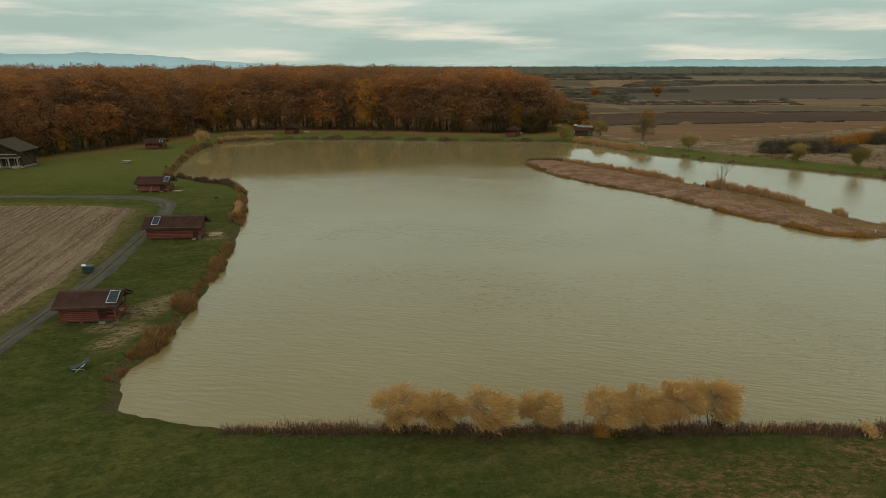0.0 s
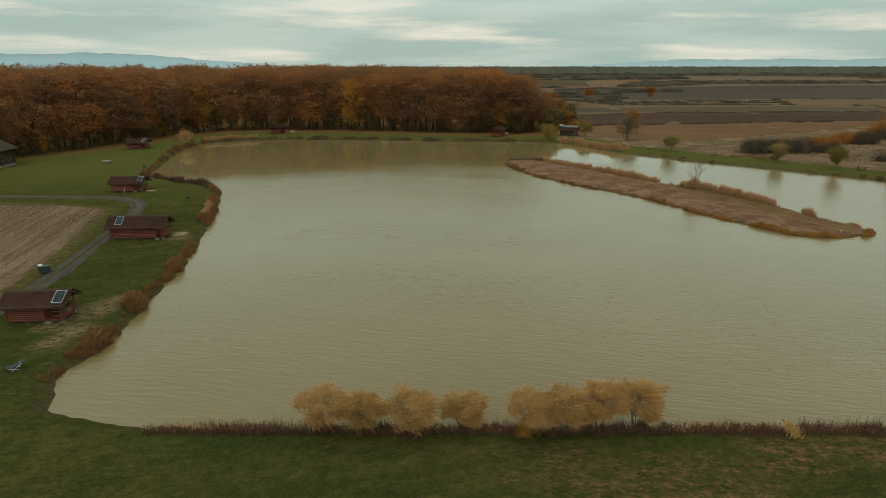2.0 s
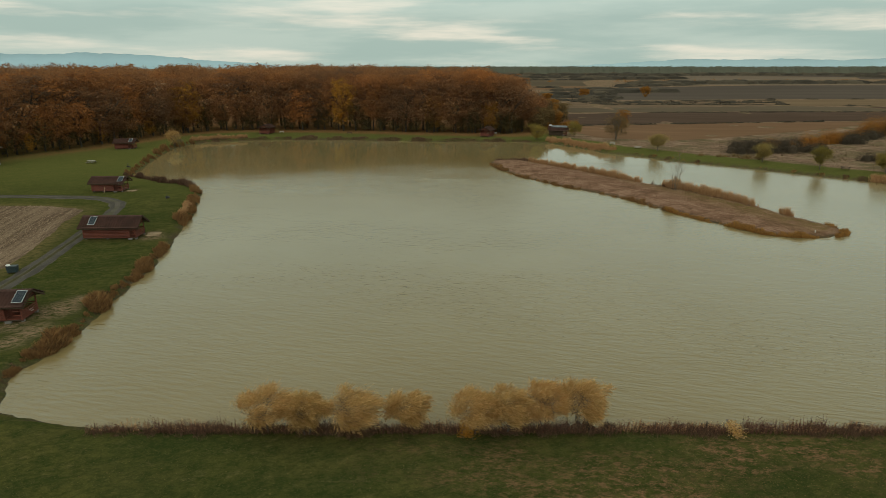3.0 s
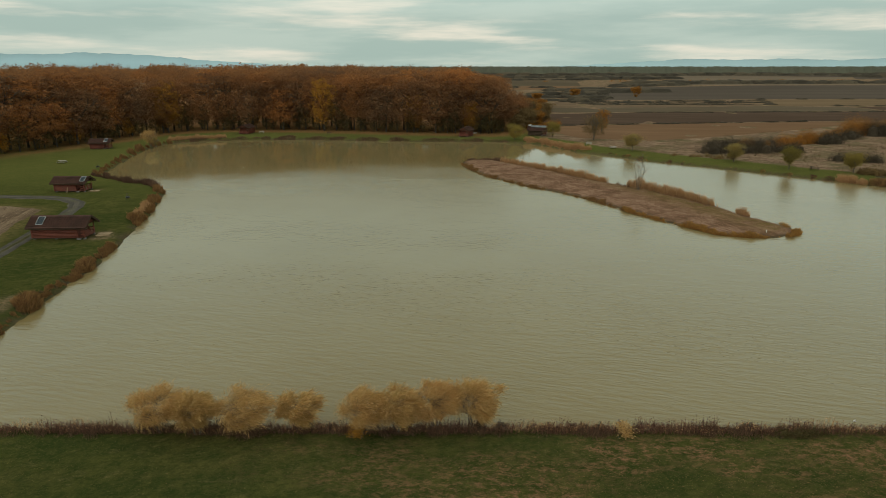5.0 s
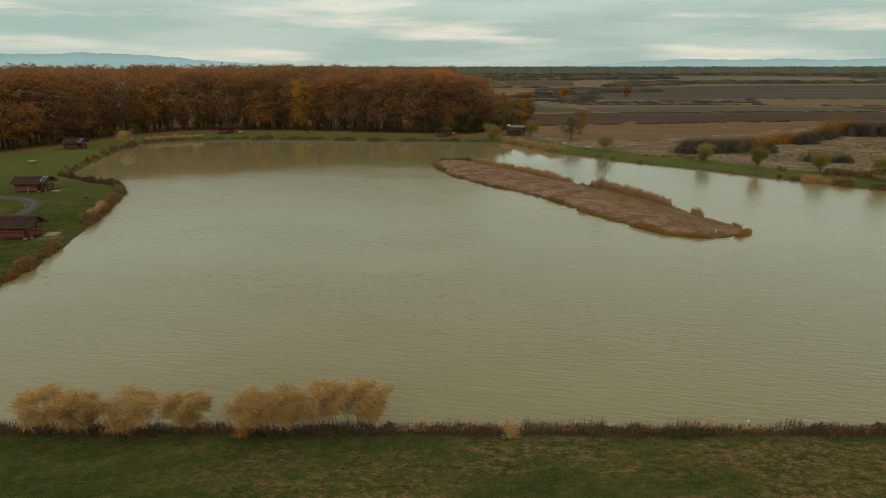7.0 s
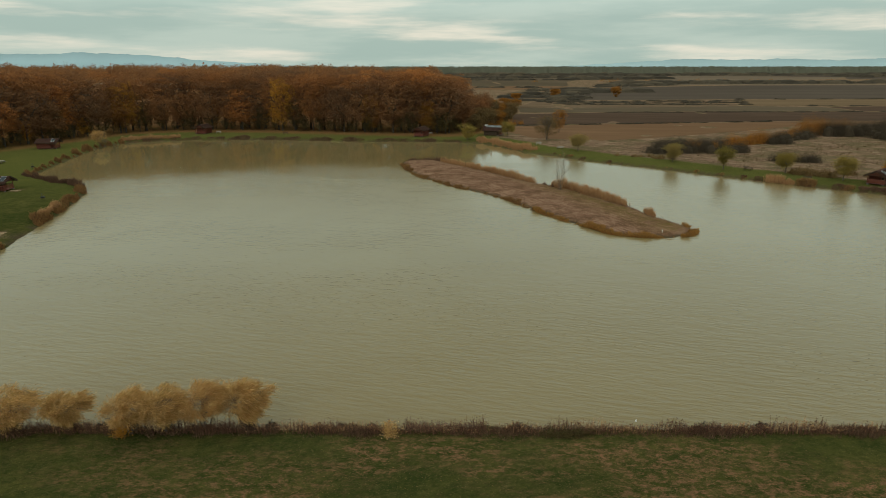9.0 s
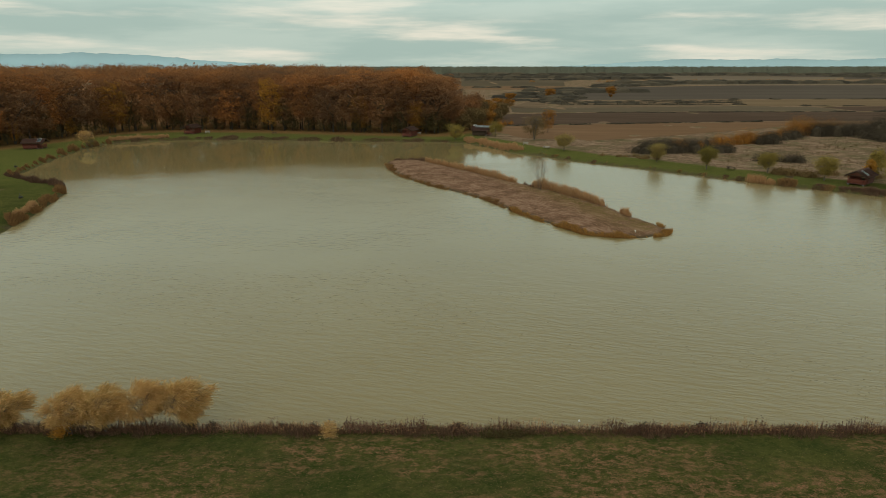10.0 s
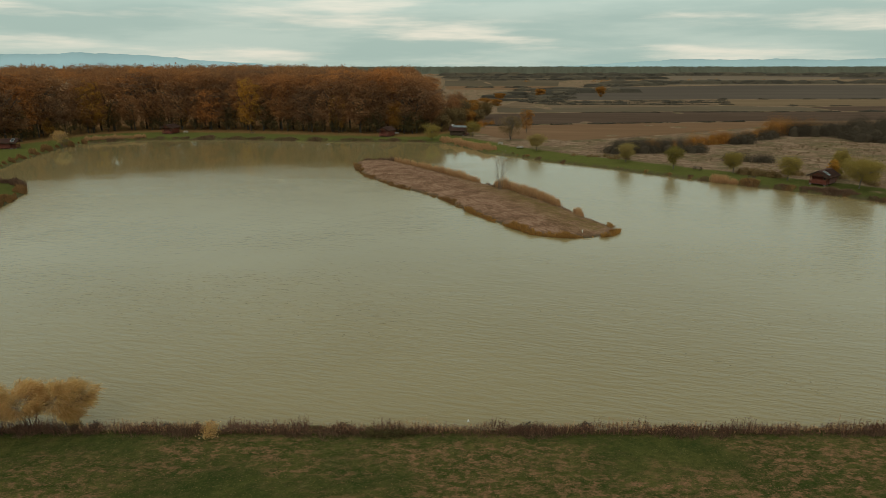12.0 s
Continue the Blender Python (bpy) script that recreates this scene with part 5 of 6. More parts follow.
for depth, gap, low, tall in ((3.0, 5.6, 0.60, 0.93), (8.5, 6.2, 0.84, 0.97), (15.0, 7.5, 0.92, 1.00)):
    for x, y, dx, dy in along(WOOD_EDGE[:14], gap, 1.0):
        x, y = x - dy * (depth + r.uniform(-2, 2)), y + dx * (depth + r.uniform(-2, 2))
        high = r.uniform(low, tall) + 0.03 * smooth(-x, -10, 60)
        high *= 1 - 0.30 * smooth(x + r.uniform(-4, 4), 8, 27)
        put_oak(r.choice(OAKS if depth < 5 else BACK_OAKS), x, y, float(high), "tall oak of the wood with rust-brown autumn leaves", 1.22)
for depth, gap, kinds in ((1.5, 3.8, (UNDER,) * 11 + (UNDER_GOLD,)), (5.0, 5.0, (UNDER,) * 7 + (UNDER_GOLD,)),):
    for x, y, dx, dy in along(WOOD_EDGE[2:13], gap, 1.0):
        kind = r.choice(kinds)
        put_oak(kind, x - dy * depth, y + dx * depth, r.uniform(0.35, 1.15), "young golden tree at the wood's edge" if kind is UNDER_GOLD else "dark half-bare young tree at the wood's edge")
for x, y, k in ((-50.0, 236.0, 1.08), (-107.5, 229.5, 0.95), (-14.5, 230.5, 0.7), (7.0, 228.0, 0.6)):
    put_oak(GOLD, x, y, k, "golden-leaved tree at the wood's edge")
for k, (x, y, h, w, leaf) in enumerate(((27, 240, 9.5, 8.0, LEAF_DULL), (31, 247, 8.5, 7.5, LEAF_DULL), (29, 256, 12.0, 9.0, LEAF_OAK), (35, 252, 7.0, 6.5, LEAF_RUST), (33, 266, 11.0, 9.0, LEAF_DULL),
                                        (39, 262, 6.5, 7.0, LEAF_DULL), (37, 278, 9.0, 8.0, LEAF_RUST), (44, 290, 8.0, 9.0, LEAF_DULL), (31, 288, 13.0, 10.0, LEAF_OAK), (24, 232, 7.0, 6.5, LEAF_DULL))):
    tree("small_oak", pose(x, y, LAND - 0.15, 0, 0, 47 * k), "small ragged brown tree at the end of the wood", h, w, leaf, DARK_BARK, 120 + k, leaves=2600, leaf_size=0.42, clear=0.05, trunk_r=0.16, group="small trees at the wood's end")

# the wood behind, too deep to count
pts = []
for k in range(460):
    x = r.uniform(-260, 8)
    edge = np.interp(x, [-158, -132, -111, -84, -16, 21], [110, 165, 228, 242, 232, 236])
    y = edge + 22 + 174 * r.random() ** 1.25
    if x < -150:
        y = r.uniform(60, 400)
    h = r.uniform(20.5, 24.2) + (0.9 if x < -40 else 0)
    d = rng.normal(0, 1, (480, 3))
    d[:, 2] = np.abs(d[:, 2])
    d /= np.linalg.norm(d, axis=1, keepdims=True)
    pts.append(d * rng.uniform(0.72, 1, (480, 1)) * (6.5, 6.5, 5.0) * (1 + 0.15 * np.sin(7 * d[:, :1] + 5 * d[:, 1:2])) + (x, y, LAND + h - 5.0))
    pts.append(d[:60] * rng.uniform(0.4, 1, (60, 1)) * (5.0, 5.0, 10.0) + (x, y, LAND + 5.0))
single("oak_wood", mesh_of("oak_wood", *leaf_tris(np.concatenate(pts), 0.68)), LEAF_OAK, "rust-brown canopy of the deep oak wood", "wood", "stuff")

# ---------------- scrub, hedges and the far wood ----------------


def scatter(x0, y0, x1, y1, wide, n, r0, r1, h0, h1):
    """Bush spots along a line, with some width."""
    out = []
    for k in range(n):
        t, o = r.random(), r.uniform(-wide, wide)
        s = r.random()
        out.append((x0 + (x1 - x0) * t, y0 + (y1 - y0) * t + o, r0 + (r1 - r0) * s, h0 + (h1 - h0) * s * r.uniform(0.8, 1.2)))
    return out


thicket("blackthorn_thicket", scatter(71, 175, 103, 177, 2.5, 34, 2.2, 4.4, 2.6, 4.8) + scatter(77, 183, 104, 188, 3, 16, 2.4, 4.4, 2.5, 5.0) + scatter(100, 160, 110, 156.5, 1.6, 12, 1.6, 3.0, 1.8, 4.0)
        + scatter(114, 192, 124, 196, 2, 9, 2.4, 3.8, 3.0, 5.4) + scatter(126, 204, 142, 214, 3, 14, 2.2, 4.0, 2.5, 4.6) + scatter(150, 219, 180, 224, 4, 36, 3.2, 5.4, 4.0, 7.6)
        + scatter(162, 206, 190, 214, 7, 30, 3.0, 5.2, 3.0, 6.0) + scatter(166, 196, 230, 207, 9, 56, 3.0, 5.6, 3.0, 6.6) + scatter(175, 232, 270, 250, 9, 50, 3.6, 6.0, 5.0, 9.0),
        LEAF_DARK, "dark leafless blackthorn thicket in the dry scrub", 0.21, 50)
thicket("rust_bushes", scatter(104, 192, 118, 198, 2, 13, 2.0, 3.6, 3.0, 5.8) + scatter(122, 205, 141, 219, 3, 10, 1.8, 3.2, 2.5, 4.6) + scatter(143, 223, 162, 227, 3, 16, 3.0, 4.8, 4.5, 8.4) + scatter(86, 182, 104, 185, 2, 7, 1.4, 2.6, 3.0, 4.8)
        + scatter(30, 240, 46, 262, 5, 16, 1.2, 2.4, 1.8, 4.5) + scatter(212, 248, 232, 252, 3, 10, 2.0, 3.4, 6.0, 9.0), LEAF_BRONZE, "orange-brown bushes among the thicket", 0.21, 60)
thicket("olive_bushes", scatter(94, 140, 101, 134, 1.2, 26, 1.0, 2.0, 1.4, 2.8) + scatter(104, 139, 116, 133, 1.5, 12, 1.0, 2.0, 1.0, 2.4) + scatter(60, 172, 76, 160, 2.2, 12, 0.8, 1.5, 0.8, 2.0)
        + scatter(114, 128, 135, 118, 3, 20, 1.2, 2.4, 1.4, 3.0), LEAF_DULL, "olive-brown bushes behind the grassy bank", 0.22, 50)
thicket("scrub_tufts", [(x, y, r.uniform(0.3, 1.0), r.uniform(0.25, 0.7)) for x, y in ((r.uniform(74, 215), r.uniform(148, 212)) for k in range(620)) if y < 175 + 0.28 * (x - 70) and y > 232 - 0.85 * x
                        ], LEAF_DULL, "low brown weeds scattered through the dry scrub", 0.22, 30)
tx, ty = rng.uniform(50, 220, 46000), rng.uniform(118, 222, 46000)
keep = (to_line(tx, ty, LAKE, True) < -12.5) & (ty < 200 + 0.2 * (tx - 60)) & (wobble(tx, ty, 5.0, 3) + rng.normal(0, 0.4, len(tx)) > -0.1)
tx, ty = tx[keep], ty[keep]
single("dry_grass", mesh_of("dry_grass", *blade_field(tx, ty, height_at(tx, ty) - 0.02, np.full(len(tx), 0.42), 0.9, 0.08)), DRY_BLADE, "pale dry grass over the rough scrub", "grass", "stuff")

HEDGES = [(94, 329, 254, 334, 1, 30, 0.4, 1.0), (44, 256, 172, 277, 0.8, 24, 0.3, 0.7), (90, 394, 212, 399, 4, 34, 0.6, 1.7), (80, 410, 218, 420, 5, 30, 0.7, 2.0), (75, 425, 226, 439, 2, 30, 0.6, 1.6),
          (240, 384, 700, 392, 2, 40, 0.5, 1.2), (56, 440, 112, 450, 4, 24, 1.5, 3.2), (60, 482, 126, 474, 5, 24, 2, 4), (74, 522, 138, 536, 5, 26, 2, 4.5), (110, 562, 198, 590, 7, 46, 3, 6),
          (100, 606, 172, 632, 6, 26, 2.5, 5), (200, 720, 300, 800, 10, 40, 3, 6), (230, 460, 900, 484, 3, 60, 0.6, 1.6), (250, 836, 560, 868, 9, 120, 4, 8), (560, 868, 1500, 930, 14, 150, 4, 9),
          (60, 1046, 230, 1060, 8, 30, 3, 5), (230, 1100, 430, 1150, 20, 90, 5, 9), (40, 1210, 420, 1260, 22, 110, 4, 8), (430, 1420, 640, 1600, 30, 70, 5, 9), (880, 1340, 2200, 1500, 50, 220, 5, 10),
          (28, 1560, 1500, 1640, 60, 260, 5, 11), (40, 700, 120, 704, 4, 12, 2, 3.5), (247, 336, 640, 350, 2, 40, 0.6, 1.4)]
spots = []
for x0, y0, x1, y1, wide, n, h0, h1 in HEDGES:
    spots += scatter(x0, y0, x1, y1, wide, n, max(1.5, h0 * 0.9), h1 * 1.6, h0, h1)
pieces = []
for x, y, q, h in spots:
    wide = q * r.uniform(1.4, 3.2)
    pieces += [dome(x, y, LAND - 0.1, wide * 0.95, q * 0.8, h * 0.8), leaf_tris(bush_points(x, y, LAND - 0.1, wide * 1.2, q, h, 100), 0.75)]
single("hedges", mesh_of("hedges", *merge(pieces)), LEAF_HEDGE_HAZED, "dark hedges and thickets between the far fields", "hedges", "stuff")
for k, (x, y, h, w) in enumerate(((104, 505, 6.5, 9.0), (151, 496, 9.0, 9.0), (42, 372, 4.5, 8.0), (50, 380, 5.5, 8.5), (58, 386, 4.5, 7.0), (36, 384, 4.5, 7.0), (68, 470, 4.5, 9.0))):
    tree("small_oak", pose(x, y, LAND - 0.2), "small orange tree among the far hedges", h, w, LEAF_RUST, DARK_BARK, 96 + k, leaves=2200, leaf_size=0.45, clear=0.0, trunk_r=0.15, group="orange trees on the plain")
pts = []
for k in range(30):
    x = r.uniform(150, 700)
    pts.append(bush_points(x, 935 + 0.03 * x + r.uniform(-8, 8), LAND, r.uniform(4, 9), 4, r.uniform(4, 7), 70))
single("orange_hedge", mesh_of("orange_hedge", *leaf_tris(np.concatenate(pts), 1.2)), LEAF_RUST, "orange bushes in a far hedge", "hedges", "stuff")

# the far wood: a closed canopy of rounded crowns, with leaf clumps on it
fx, fy = np.arange(-500, 3400, 6.0), np.arange(1840, 2500, 12.0)
canopy = np.zeros((len(fx), len(fy)))
pts = []
for k in range(4200):
    x = r.uniform(-495, 3390)
    y = 1890 + 0.07 * max(0, x - 200) + 25 * math.sin(x / 240) + abs(r.gauss(0, 150))
    h, q = r.uniform(17, 25), r.uniform(8, 14)
    i0, i1, j0, j1 = (int(v) for v in ((x - q + 500) / 6, (x + q + 500) / 6 + 2, (y - q - 1840) / 12, (y + q - 1840) / 12 + 2))
    ax, ay = fx[max(0, i0):i1, None], fy[None, max(0, j0):j1]
    canopy[max(0, i0):i1, max(0, j0):j1] = np.maximum(canopy[max(0, i0):i1, max(0, j0):j1], h * np.sqrt(np.clip(1 - ((ax - x) ** 2 + (ay - y) ** 2) / (q * q) * 0.8, 0.0, 1)))
    d = rng.normal(0, 1, (22, 3))
    d[:, 2] = np.abs(d[:, 2])
    d[:, 1] = -np.abs(d[:, 1])
    d /= np.linalg.norm(d, axis=1, keepdims=True)
    pts.append(d * rng.uniform(0.85, 1.0, (22, 1)) * (q, q, h * 0.56) + (x, y, LAND + h * 0.42))
single("far_wood", mesh_of("far_wood", *merge([leaf_tris(np.concatenate(pts), 1.7)])), LEAF_FAR_HAZED, "hazy green-brown far wood along the horizon", "wood", "stuff")
single("far_wood_body", mesh_of("far_wood_body", *sheet(fx, fy, canopy * 0.93)), LEAF_FAR_HAZED, "dark body of the far wood's canopy", "wood", "stuff")

# ---------------- reeds, sedge and weeds on the banks ----------------


def shore(a, b):
    """The stretch of the pond's edge from its point a to its point b."""
    return LAKE[a:b + 1]


def sedge(name, line, material, label, tufts_a_metre, blades, height, radius, away=(0.0, 1.4), width=0.035, lean=0.55, land=1, uneven=0.5, plume=0.0):
    """Tufts of blades that bend outward, scattered beside a line."""
    n_all, px, py, ph = 0, [], [], []
    spots = along(line, 1.0 / tufts_a_metre, 1.0)
    for x, y, dx, dy in spots:
        o = r.uniform(*away) * land
        s = r.uniform(0.5, 1.2) * float(0.82 + uneven * wobble(x, y, 1.9, 6))
        s = max(s, 0.25)
        n = int(blades * s) + 4
        a, q = rng.uniform(0, 2 * np.pi, n), radius * s * np.sqrt(rng.random(n))
        px.append(x - dy * o + np.cos(a) * q), py.append(y + dx * o + np.sin(a) * q)
        ph.append(height * s * (1 - 0.45 * (q / (radius * s)) ** 2))
    px, py, ph = np.concatenate(px), np.concatenate(py), np.concatenate(ph)
    z = height_at(px, py) - 0.05
    keep = z > -0.35
    px, py, z, ph = px[keep], py[keep], np.maximum(z[keep], -0.1), ph[keep]
    pieces = [blade_field(px, py, z, ph, lean, width)]
    if plume:
        some = rng.random(len(px)) < plume
        tops = np.stack([px, py, z + ph * 0.95], 1)[some]
        tops = np.repeat(tops, 3, 0) + rng.normal(0, 1, (3 * len(tops), 3)) * (0.10, 0.10, 0.16)
        pieces.append(leaf_tris(tops, 0.13))
    single(name, mesh_of(name, *merge(pieces)), material, label, "grass", "stuff")


sedge("bank_sedge", shore(5, 13), BLADE_RUST, "rust-brown sedge tufts along the bank below the cabins", 1.5, 640, 0.70, 0.72, (0.25, 0.85), 0.019, 0.70, uneven=0.75)
sedge("bank_sedge", shore(5, 13), BLADE_WEED, "dark weeds between the sedge tufts", 1.2, 70, 0.45, 0.5, (0.0, 0.9), 0.035)
sedge("bank_reed", [(-54.9, 98.0), (-56.9, 106.0)], BLADE_REED, "tan reeds at the cape", 3.2, 240, 1.1, 0.45, (0.2, 0.7), 0.022, 0.4, plume=0.3)
sedge("bank_sedge", shore(14, 18), BLADE_RUST, "rust-brown sedge round the cape", 1.2, 420, 1.0, 0.8, (0.0, 1.2), 0.028)
sedge("bank_weeds", shore(18, 24), BLADE_WEED, "dark brown weeds behind the cape", 1.6, 330, 1.2, 0.8, (0.0, 1.2), 0.032, 0.35)
sedge("bank_sedge", shore(24, 31), BLADE_RUST, "rust-brown sedge on the far left bank", 0.36, 460, 1.3, 0.95, (0.1, 0.9), 0.04, 0.4)
sedge("bank_reed", [(-95.5, 203.5), (-88, 208.6), (-80, 211.6)], BLADE_REED, "tan reed bed on the far bank", 3.2, 170, 1.4, 0.8, (0.3, 2.4), 0.045, 0.25, uneven=0.25, plume=0.35)
sedge("bank_weeds", shore(31, 38), BLADE_WEED, "dark low weeds along the far bank", 0.75, 240, 0.62, 1.5, (0.0, 0.8), 0.06, 0.6, uneven=0.9)
sedge("bank_reed", [(23.5, 204.5), (28, 198), (33, 189), (38, 179.5)], BLADE_REED, "tan reed bed below the dark cabin", 4.5, 170, 1.5, 0.8, (0.0, 2.6), 0.045, 0.25, uneven=0.25, plume=0.4)
sedge("bank_weeds", shore(41, 53), BLADE_WEED, "brown weeds on the right bank", 0.26, 420, 0.46, 1.1, (0.2, 0.9), 0.030, 0.7, uneven=1.0)
sedge("bank_sedge", shore(41, 53), BLADE_RUST, "rust-brown sedge tufts on the right bank", 0.14, 380, 0.50, 1.0, (0.2, 0.9), 0.030, 0.7, uneven=1.0)
sedge("pale_bush", [(84.5, 132.9), (88.8, 128.9)], BLADE_REED, "pale-plumed bush over the water", 1.6, 240, 1.05, 0.9, (-0.2, 0.8), 0.035, 0.6, plume=0.3)
sedge("bank_sedge", [(98.5, 121.8), (107, 115.2)], BLADE_WEED, "dry grass below the cabin", 1.4, 320, 0.62, 0.9, (0.2, 1.2), 0.030, 0.4, uneven=0.8)

# the weedy edge of the near bank
NEAR = [(66, 36.1), (40, 36.1), (20, 36.1), (0, 36.2), (-20, 36.2), (-36, 36.2)]


def dock_stalks(name, line, material, label, a_metre, height, away, patch=1.9, seed=2, seeds=3):
    """Upright dry stalks with seed spikes, in clumps and gaps of their own along a line."""
    rows = along(line, 1.0 / a_metre, 1.0)
    x, y, dx, dy = (np.array(v) for v in zip(*rows))
    o = rng.uniform(*away, len(x))
    x, y = x - dy * o, y + dx * o
    swell = 0.72 + 0.50 * wobble(x, y, patch, seed) + 0.34 * wobble(x, y, patch * 0.31, seed + 2)
    keep = rng.random(len(x)) < np.clip(swell * 1.2, 0.30, 1)
    x, y, swell = x[keep], y[keep], np.clip(swell[keep], 0.36, 1.6)
    z, h = height_at(x, y) - 0.04, height * swell * rng.uniform(0.5, 1.35, len(x))
    up = np.stack([rng.normal(0, 0.09, len(x)), rng.normal(0, 0.09, len(x)), np.ones(len(x))], 1)
    foot = np.stack([x, y, z], 1)
    stems = strands(foot, up / np.linalg.norm(up, axis=1, keepdims=True), h[:, None], 0.030, 0.0)
    t = rng.uniform(0.45, 1.1, (len(x), seeds, 1))
    tops = (foot[:, None, :] + up[:, None, :] * h[:, None, None] * t + rng.normal(0, 0.028, (len(x), seeds, 3))).reshape(-1, 3)
    single(name, mesh_of(name, *merge([stems, leaf_tris(tops, 0.075)])), material, label, "weeds", "stuff")


dock_stalks("dock_stalks", NEAR, BLADE_DOCK, "reddish-brown dry dock stalks along the near bank", 120, 0.70, (-0.35, 0.55))
dock_stalks("pale_stalks", NEAR, BLADE_REED, "pale dry stalks among the weeds", 26, 0.58, (-0.5, 0.4), 2.6, 7, 5)
dock_stalks("dock_stalks", [(15.2, 36.2), (9.6, 36.2)], BLADE_DOCK, "tall dark clump of dock on the bank", 80, 0.92, (-0.4, 0.6), 3.5, 1)
dock_stalks("dock_stalks", [(35.0, 36.2), (31.0, 36.2)], BLADE_DOCK, "tall reddish clump of dock on the bank", 70, 0.85, (-0.4, 0.6), 3.5, 4)
dock_stalks("dock_stalks", [(1.0, 36.2), (-30.0, 36.2)], BLADE_WEED, "tall dark weeds below the willows", 55, 0.80, (-0.3, 0.6), 1.3, 5)
sedge("bank_weeds", NEAR, BLADE_WEED, "low dark weeds at the foot of the stalks", 6.0, 80, 0.40, 0.45, (-0.2, 0.7), 0.018, 0.4, uneven=0.6)
thicket("bank_bush", [(19.6, 35.6, 0.6, 0.90), (20.6, 35.5, 0.65, 0.95), (21.5, 35.6, 0.65, 0.95), (22.3, 35.8, 0.5, 0.65), (20.1, 35.6, 0.5, 0.6)], LEAF_DEEP, "dark olive bush on the near bank", 0.10, 900)
thicket("bank_bush", [(3.6, 36.4, 0.4, 0.6), (5.2, 36.4, 0.45, 0.65), (17.6, 36.4, 0.5, 0.7), (7.2, 36.5, 0.4, 0.6), (-1.2, 36.4, 0.6, 0.8), (0.2, 36.4, 0.5, 0.8), (-11.6, 36.4, 0.5, 0.7),
                      (-24.5, 36.3, 0.6, 0.8), (30.5, 36.4, 0.7, 0.9), (34.5, 36.4, 0.6, 0.7)], LEAF_DARK, "dark leafy weeds on the near bank", 0.10, 900)


def fallen_bough(x, y, turn, leaf, label):
    ob = root("fallen_bough", pose(x, y, LAND + 0.05, 0, 0, turn), label, "branch", "fallen boughs")
    bm = bmesh.new()
    for k in range(6):
        rod(bm, (rng.normal(0, 0.05), 0.9 + rng.normal(0, 0.1), 0.65), (rng.normal(0, 0.35), -0.45 + rng.normal(0, 0.1), 0.05), 0.03, 0.01, 5)
    part("twigs", bm, PALE_BARK, ob)
    t = rng.random((900, 1))
    p = np.concatenate([rng.normal(0, 0.28, (900, 1)), 0.55 - 1.1 * t + rng.normal(0, 0.1, (900, 1)), 0.62 - 0.5 * t + np.abs(rng.normal(0, 0.13, (900, 1)))], 1)
    part("leaves", mesh_of("leaves", *leaf_cloud(p, 0.07)), leaf, ob)
    return ob


fallen_bough(8.6, 35.5, 8, LEAF_WILLOW, "pale straw-yellow fallen willow bough on the bank")
fallen_bough(-9.7, 35.5, -6, LEAF_GOLD, "orange-leaved broken willow bough on the bank")

# islet: tall reeds behind, yellow sedge in front, mown stalks on top
sedge("islet_reed", [(12, 160.5), (17, 154), (23.5, 145), (30.5, 133.5), (32.5, 130.8)], BLADE_REED, "tan reeds along the back of the islet", 6.0, 90, 1.6, 0.45, (-0.8, 0.9), 0.028, 0.2, uneven=0.32, plume=0.4)
sedge("islet_reed", [(35.5, 126.5), (39, 122), (43, 114.5), (46, 107)], BLADE_REED, "tall tan reeds behind the bare tree", 7.0, 90, 1.95, 0.45, (-0.8, 0.9), 0.028, 0.2, uneven=0.32, plume=0.4)
sedge("islet_reed", [(47.6, 101.6), (48.6, 99.4)], BLADE_REED, "reed clump near the tip of the islet", 2.4, 150, 1.2, 0.5, (-0.5, 0.5), 0.03, 0.35, plume=0.3)
sedge("islet_weeds", [(34, 128.5), (36, 125.5)], BLADE_WEED, "dark stalks behind the islet", 2, 60, 1.2, 0.6, (-0.4, 0.4), 0.05, 0.3)
sedge("islet_weeds", [(3, 163.5), (10, 164.5), (15, 159)], BLADE_WEED, "dark sedge at the far tip of the islet", 1.8, 200, 1.0, 0.9, (-0.6, 0.6), 0.06, 0.4)
sedge("islet_sedge", ISLAND_FRONT[:3], BLADE_RUST, "rust sedge at the far tip of the islet", 1.4, 330, 1.0, 1.0, (-1.2, 0.0), 0.035, 0.5)
sedge("islet_sedge", ISLAND_FRONT[2:9], BLADE_RUST, "rust sedge along the islet's edge", 3.4, 190, 0.60, 0.7, (-1.4, 0.1), 0.026, 0.5, uneven=0.6)
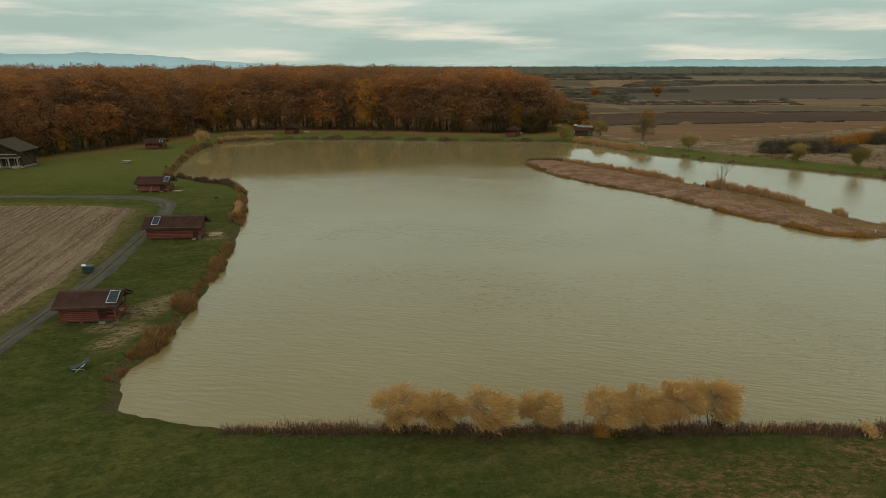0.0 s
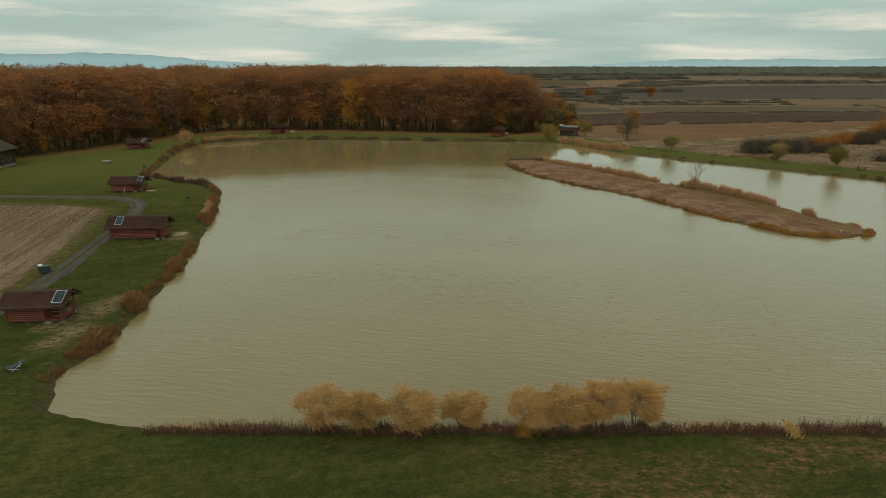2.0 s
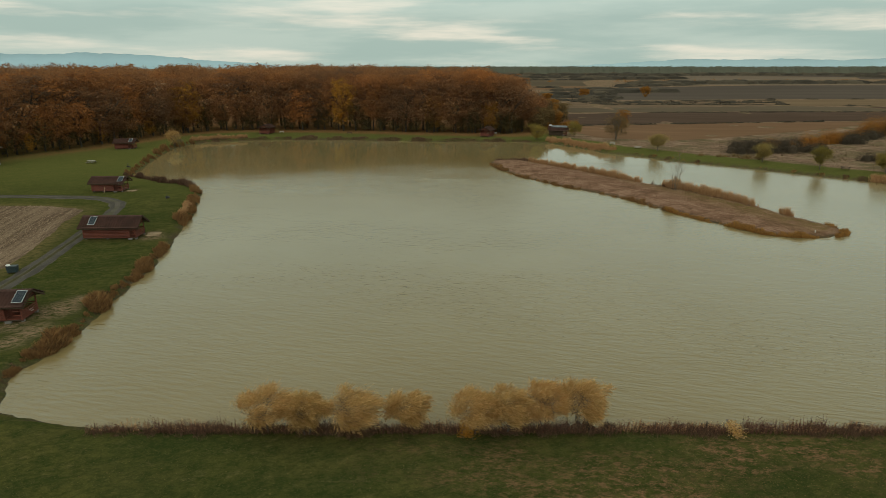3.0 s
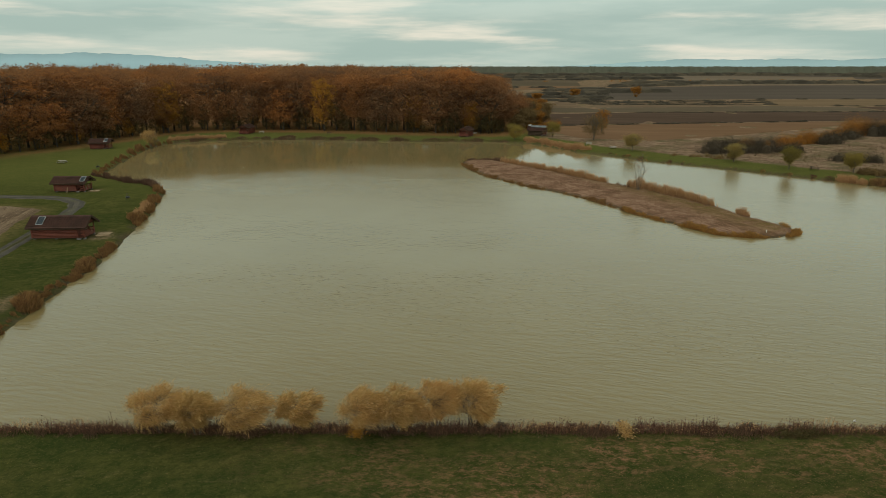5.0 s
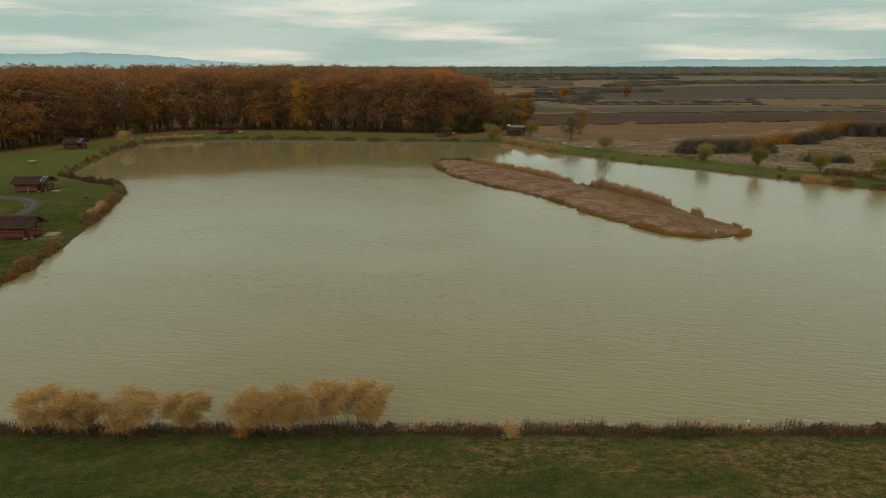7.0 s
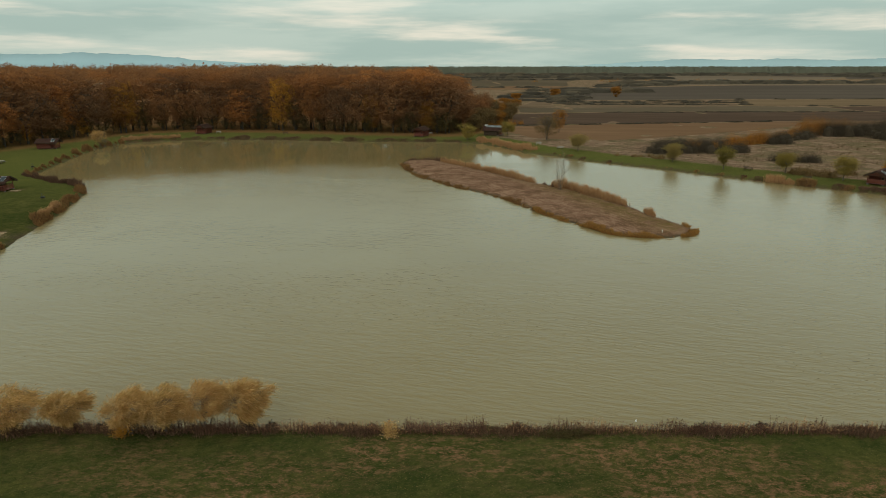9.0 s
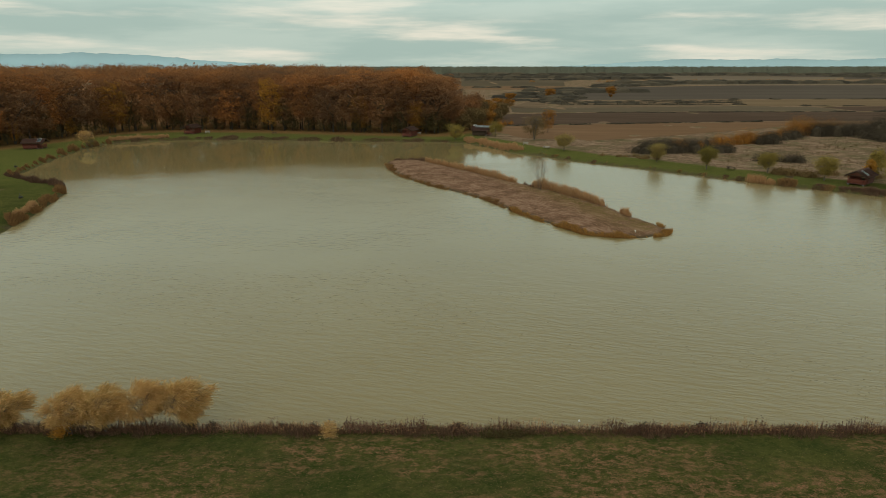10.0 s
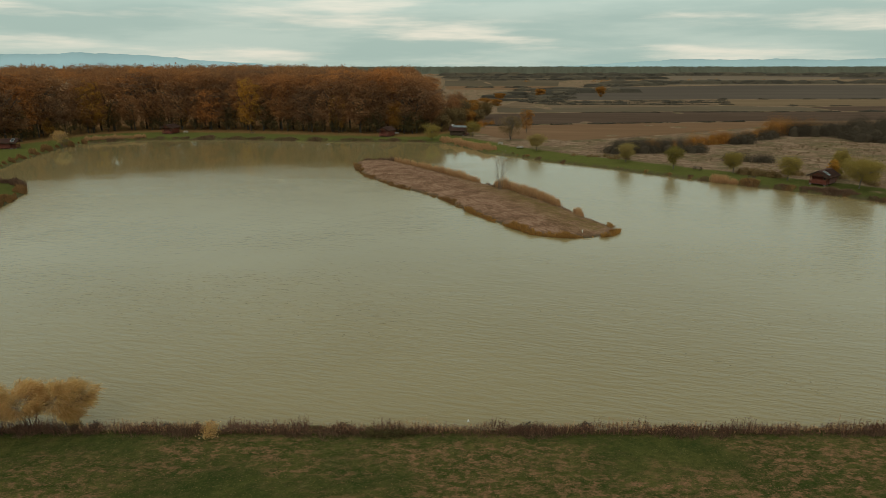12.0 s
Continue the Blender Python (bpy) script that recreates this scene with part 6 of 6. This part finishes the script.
sedge("islet_sedge", ISLAND_FRONT[7:] + [(51.0, 95)], BLADE_YELLOW, "golden sedge round the tip of the islet", 6.5, 300, 0.72, 0.8, (-3.6, 0.1), 0.024, 0.6, uneven=0.5)
ix, iy = rng.uniform(0, 54, 60000), rng.uniform(86, 167, 60000)
_, di = land_at(ix, iy)
keep = di > 0.4
ix, iy = ix[keep], iy[keep]
single("islet_stubble", mesh_of("islet_stubble", *blade_field(ix, iy, height_at(ix, iy) - 0.02, np.full(len(ix), 0.20), 1.8, 0.035)), CUT_REED, "cut reed stalks on the mown islet", "stubble", "stuff")

# straw left on the field, and the grass of the near lawn
sy = rng.uniform(30, 106, 70000)
sx = -64.0 - 1.12 * rng.integers(0, 62, 70000) - rng.normal(0.28, 0.2, 70000) - 0.20 * (sy - 55)
keep = to_line(sx, sy, FIELD, True) > 0.5
sx, sy = sx[keep], sy[keep]
single("field_straw", mesh_of("field_straw", *blade_field(sx, sy, np.full(len(sx), LAND + 0.08), np.full(len(sx), 0.18), 2.0, 0.042)), STRAW, "pale straw scattered on the stubble field", "straw", "stuff")
gx2, gy2 = rng.uniform(-42, 70, 65000), rng.uniform(22, 36.4, 65000)
single("lawn_grass", mesh_of("lawn_grass", *blade_field(gx2, gy2, height_at(gx2, gy2) - 0.01, np.full(len(gx2), 0.075), 0.9, 0.03)), BLADE_GREEN, "short grass blades of the near lawn", "grass", "stuff")

# leaves blown over the near lawn
lx = np.concatenate([rng.uniform(-35, 66, 2500), rng.normal(0, 1, 9000) * 3.2 + rng.choice([3.0, 9.0, 15.0, 21.0, 26.0, 33.0, 44.0], 9000)])
ly = np.concatenate([rng.uniform(22, 35.4, 2500), rng.normal(0, 1, 9000) * 1.0 + rng.choice([27.0, 29.5, 31.0, 33.0], 9000)])
keep = ly < 35.3
lx, ly = lx[keep], ly[keep]
single("fallen_leaves", mesh_of("fallen_leaves", *leaf_tris(np.stack([lx, ly, height_at(lx, ly) + 0.04], 1), 0.075)), LEAF_DULL, "brown fallen leaves blown over the lawn", "leaves", "stuff")
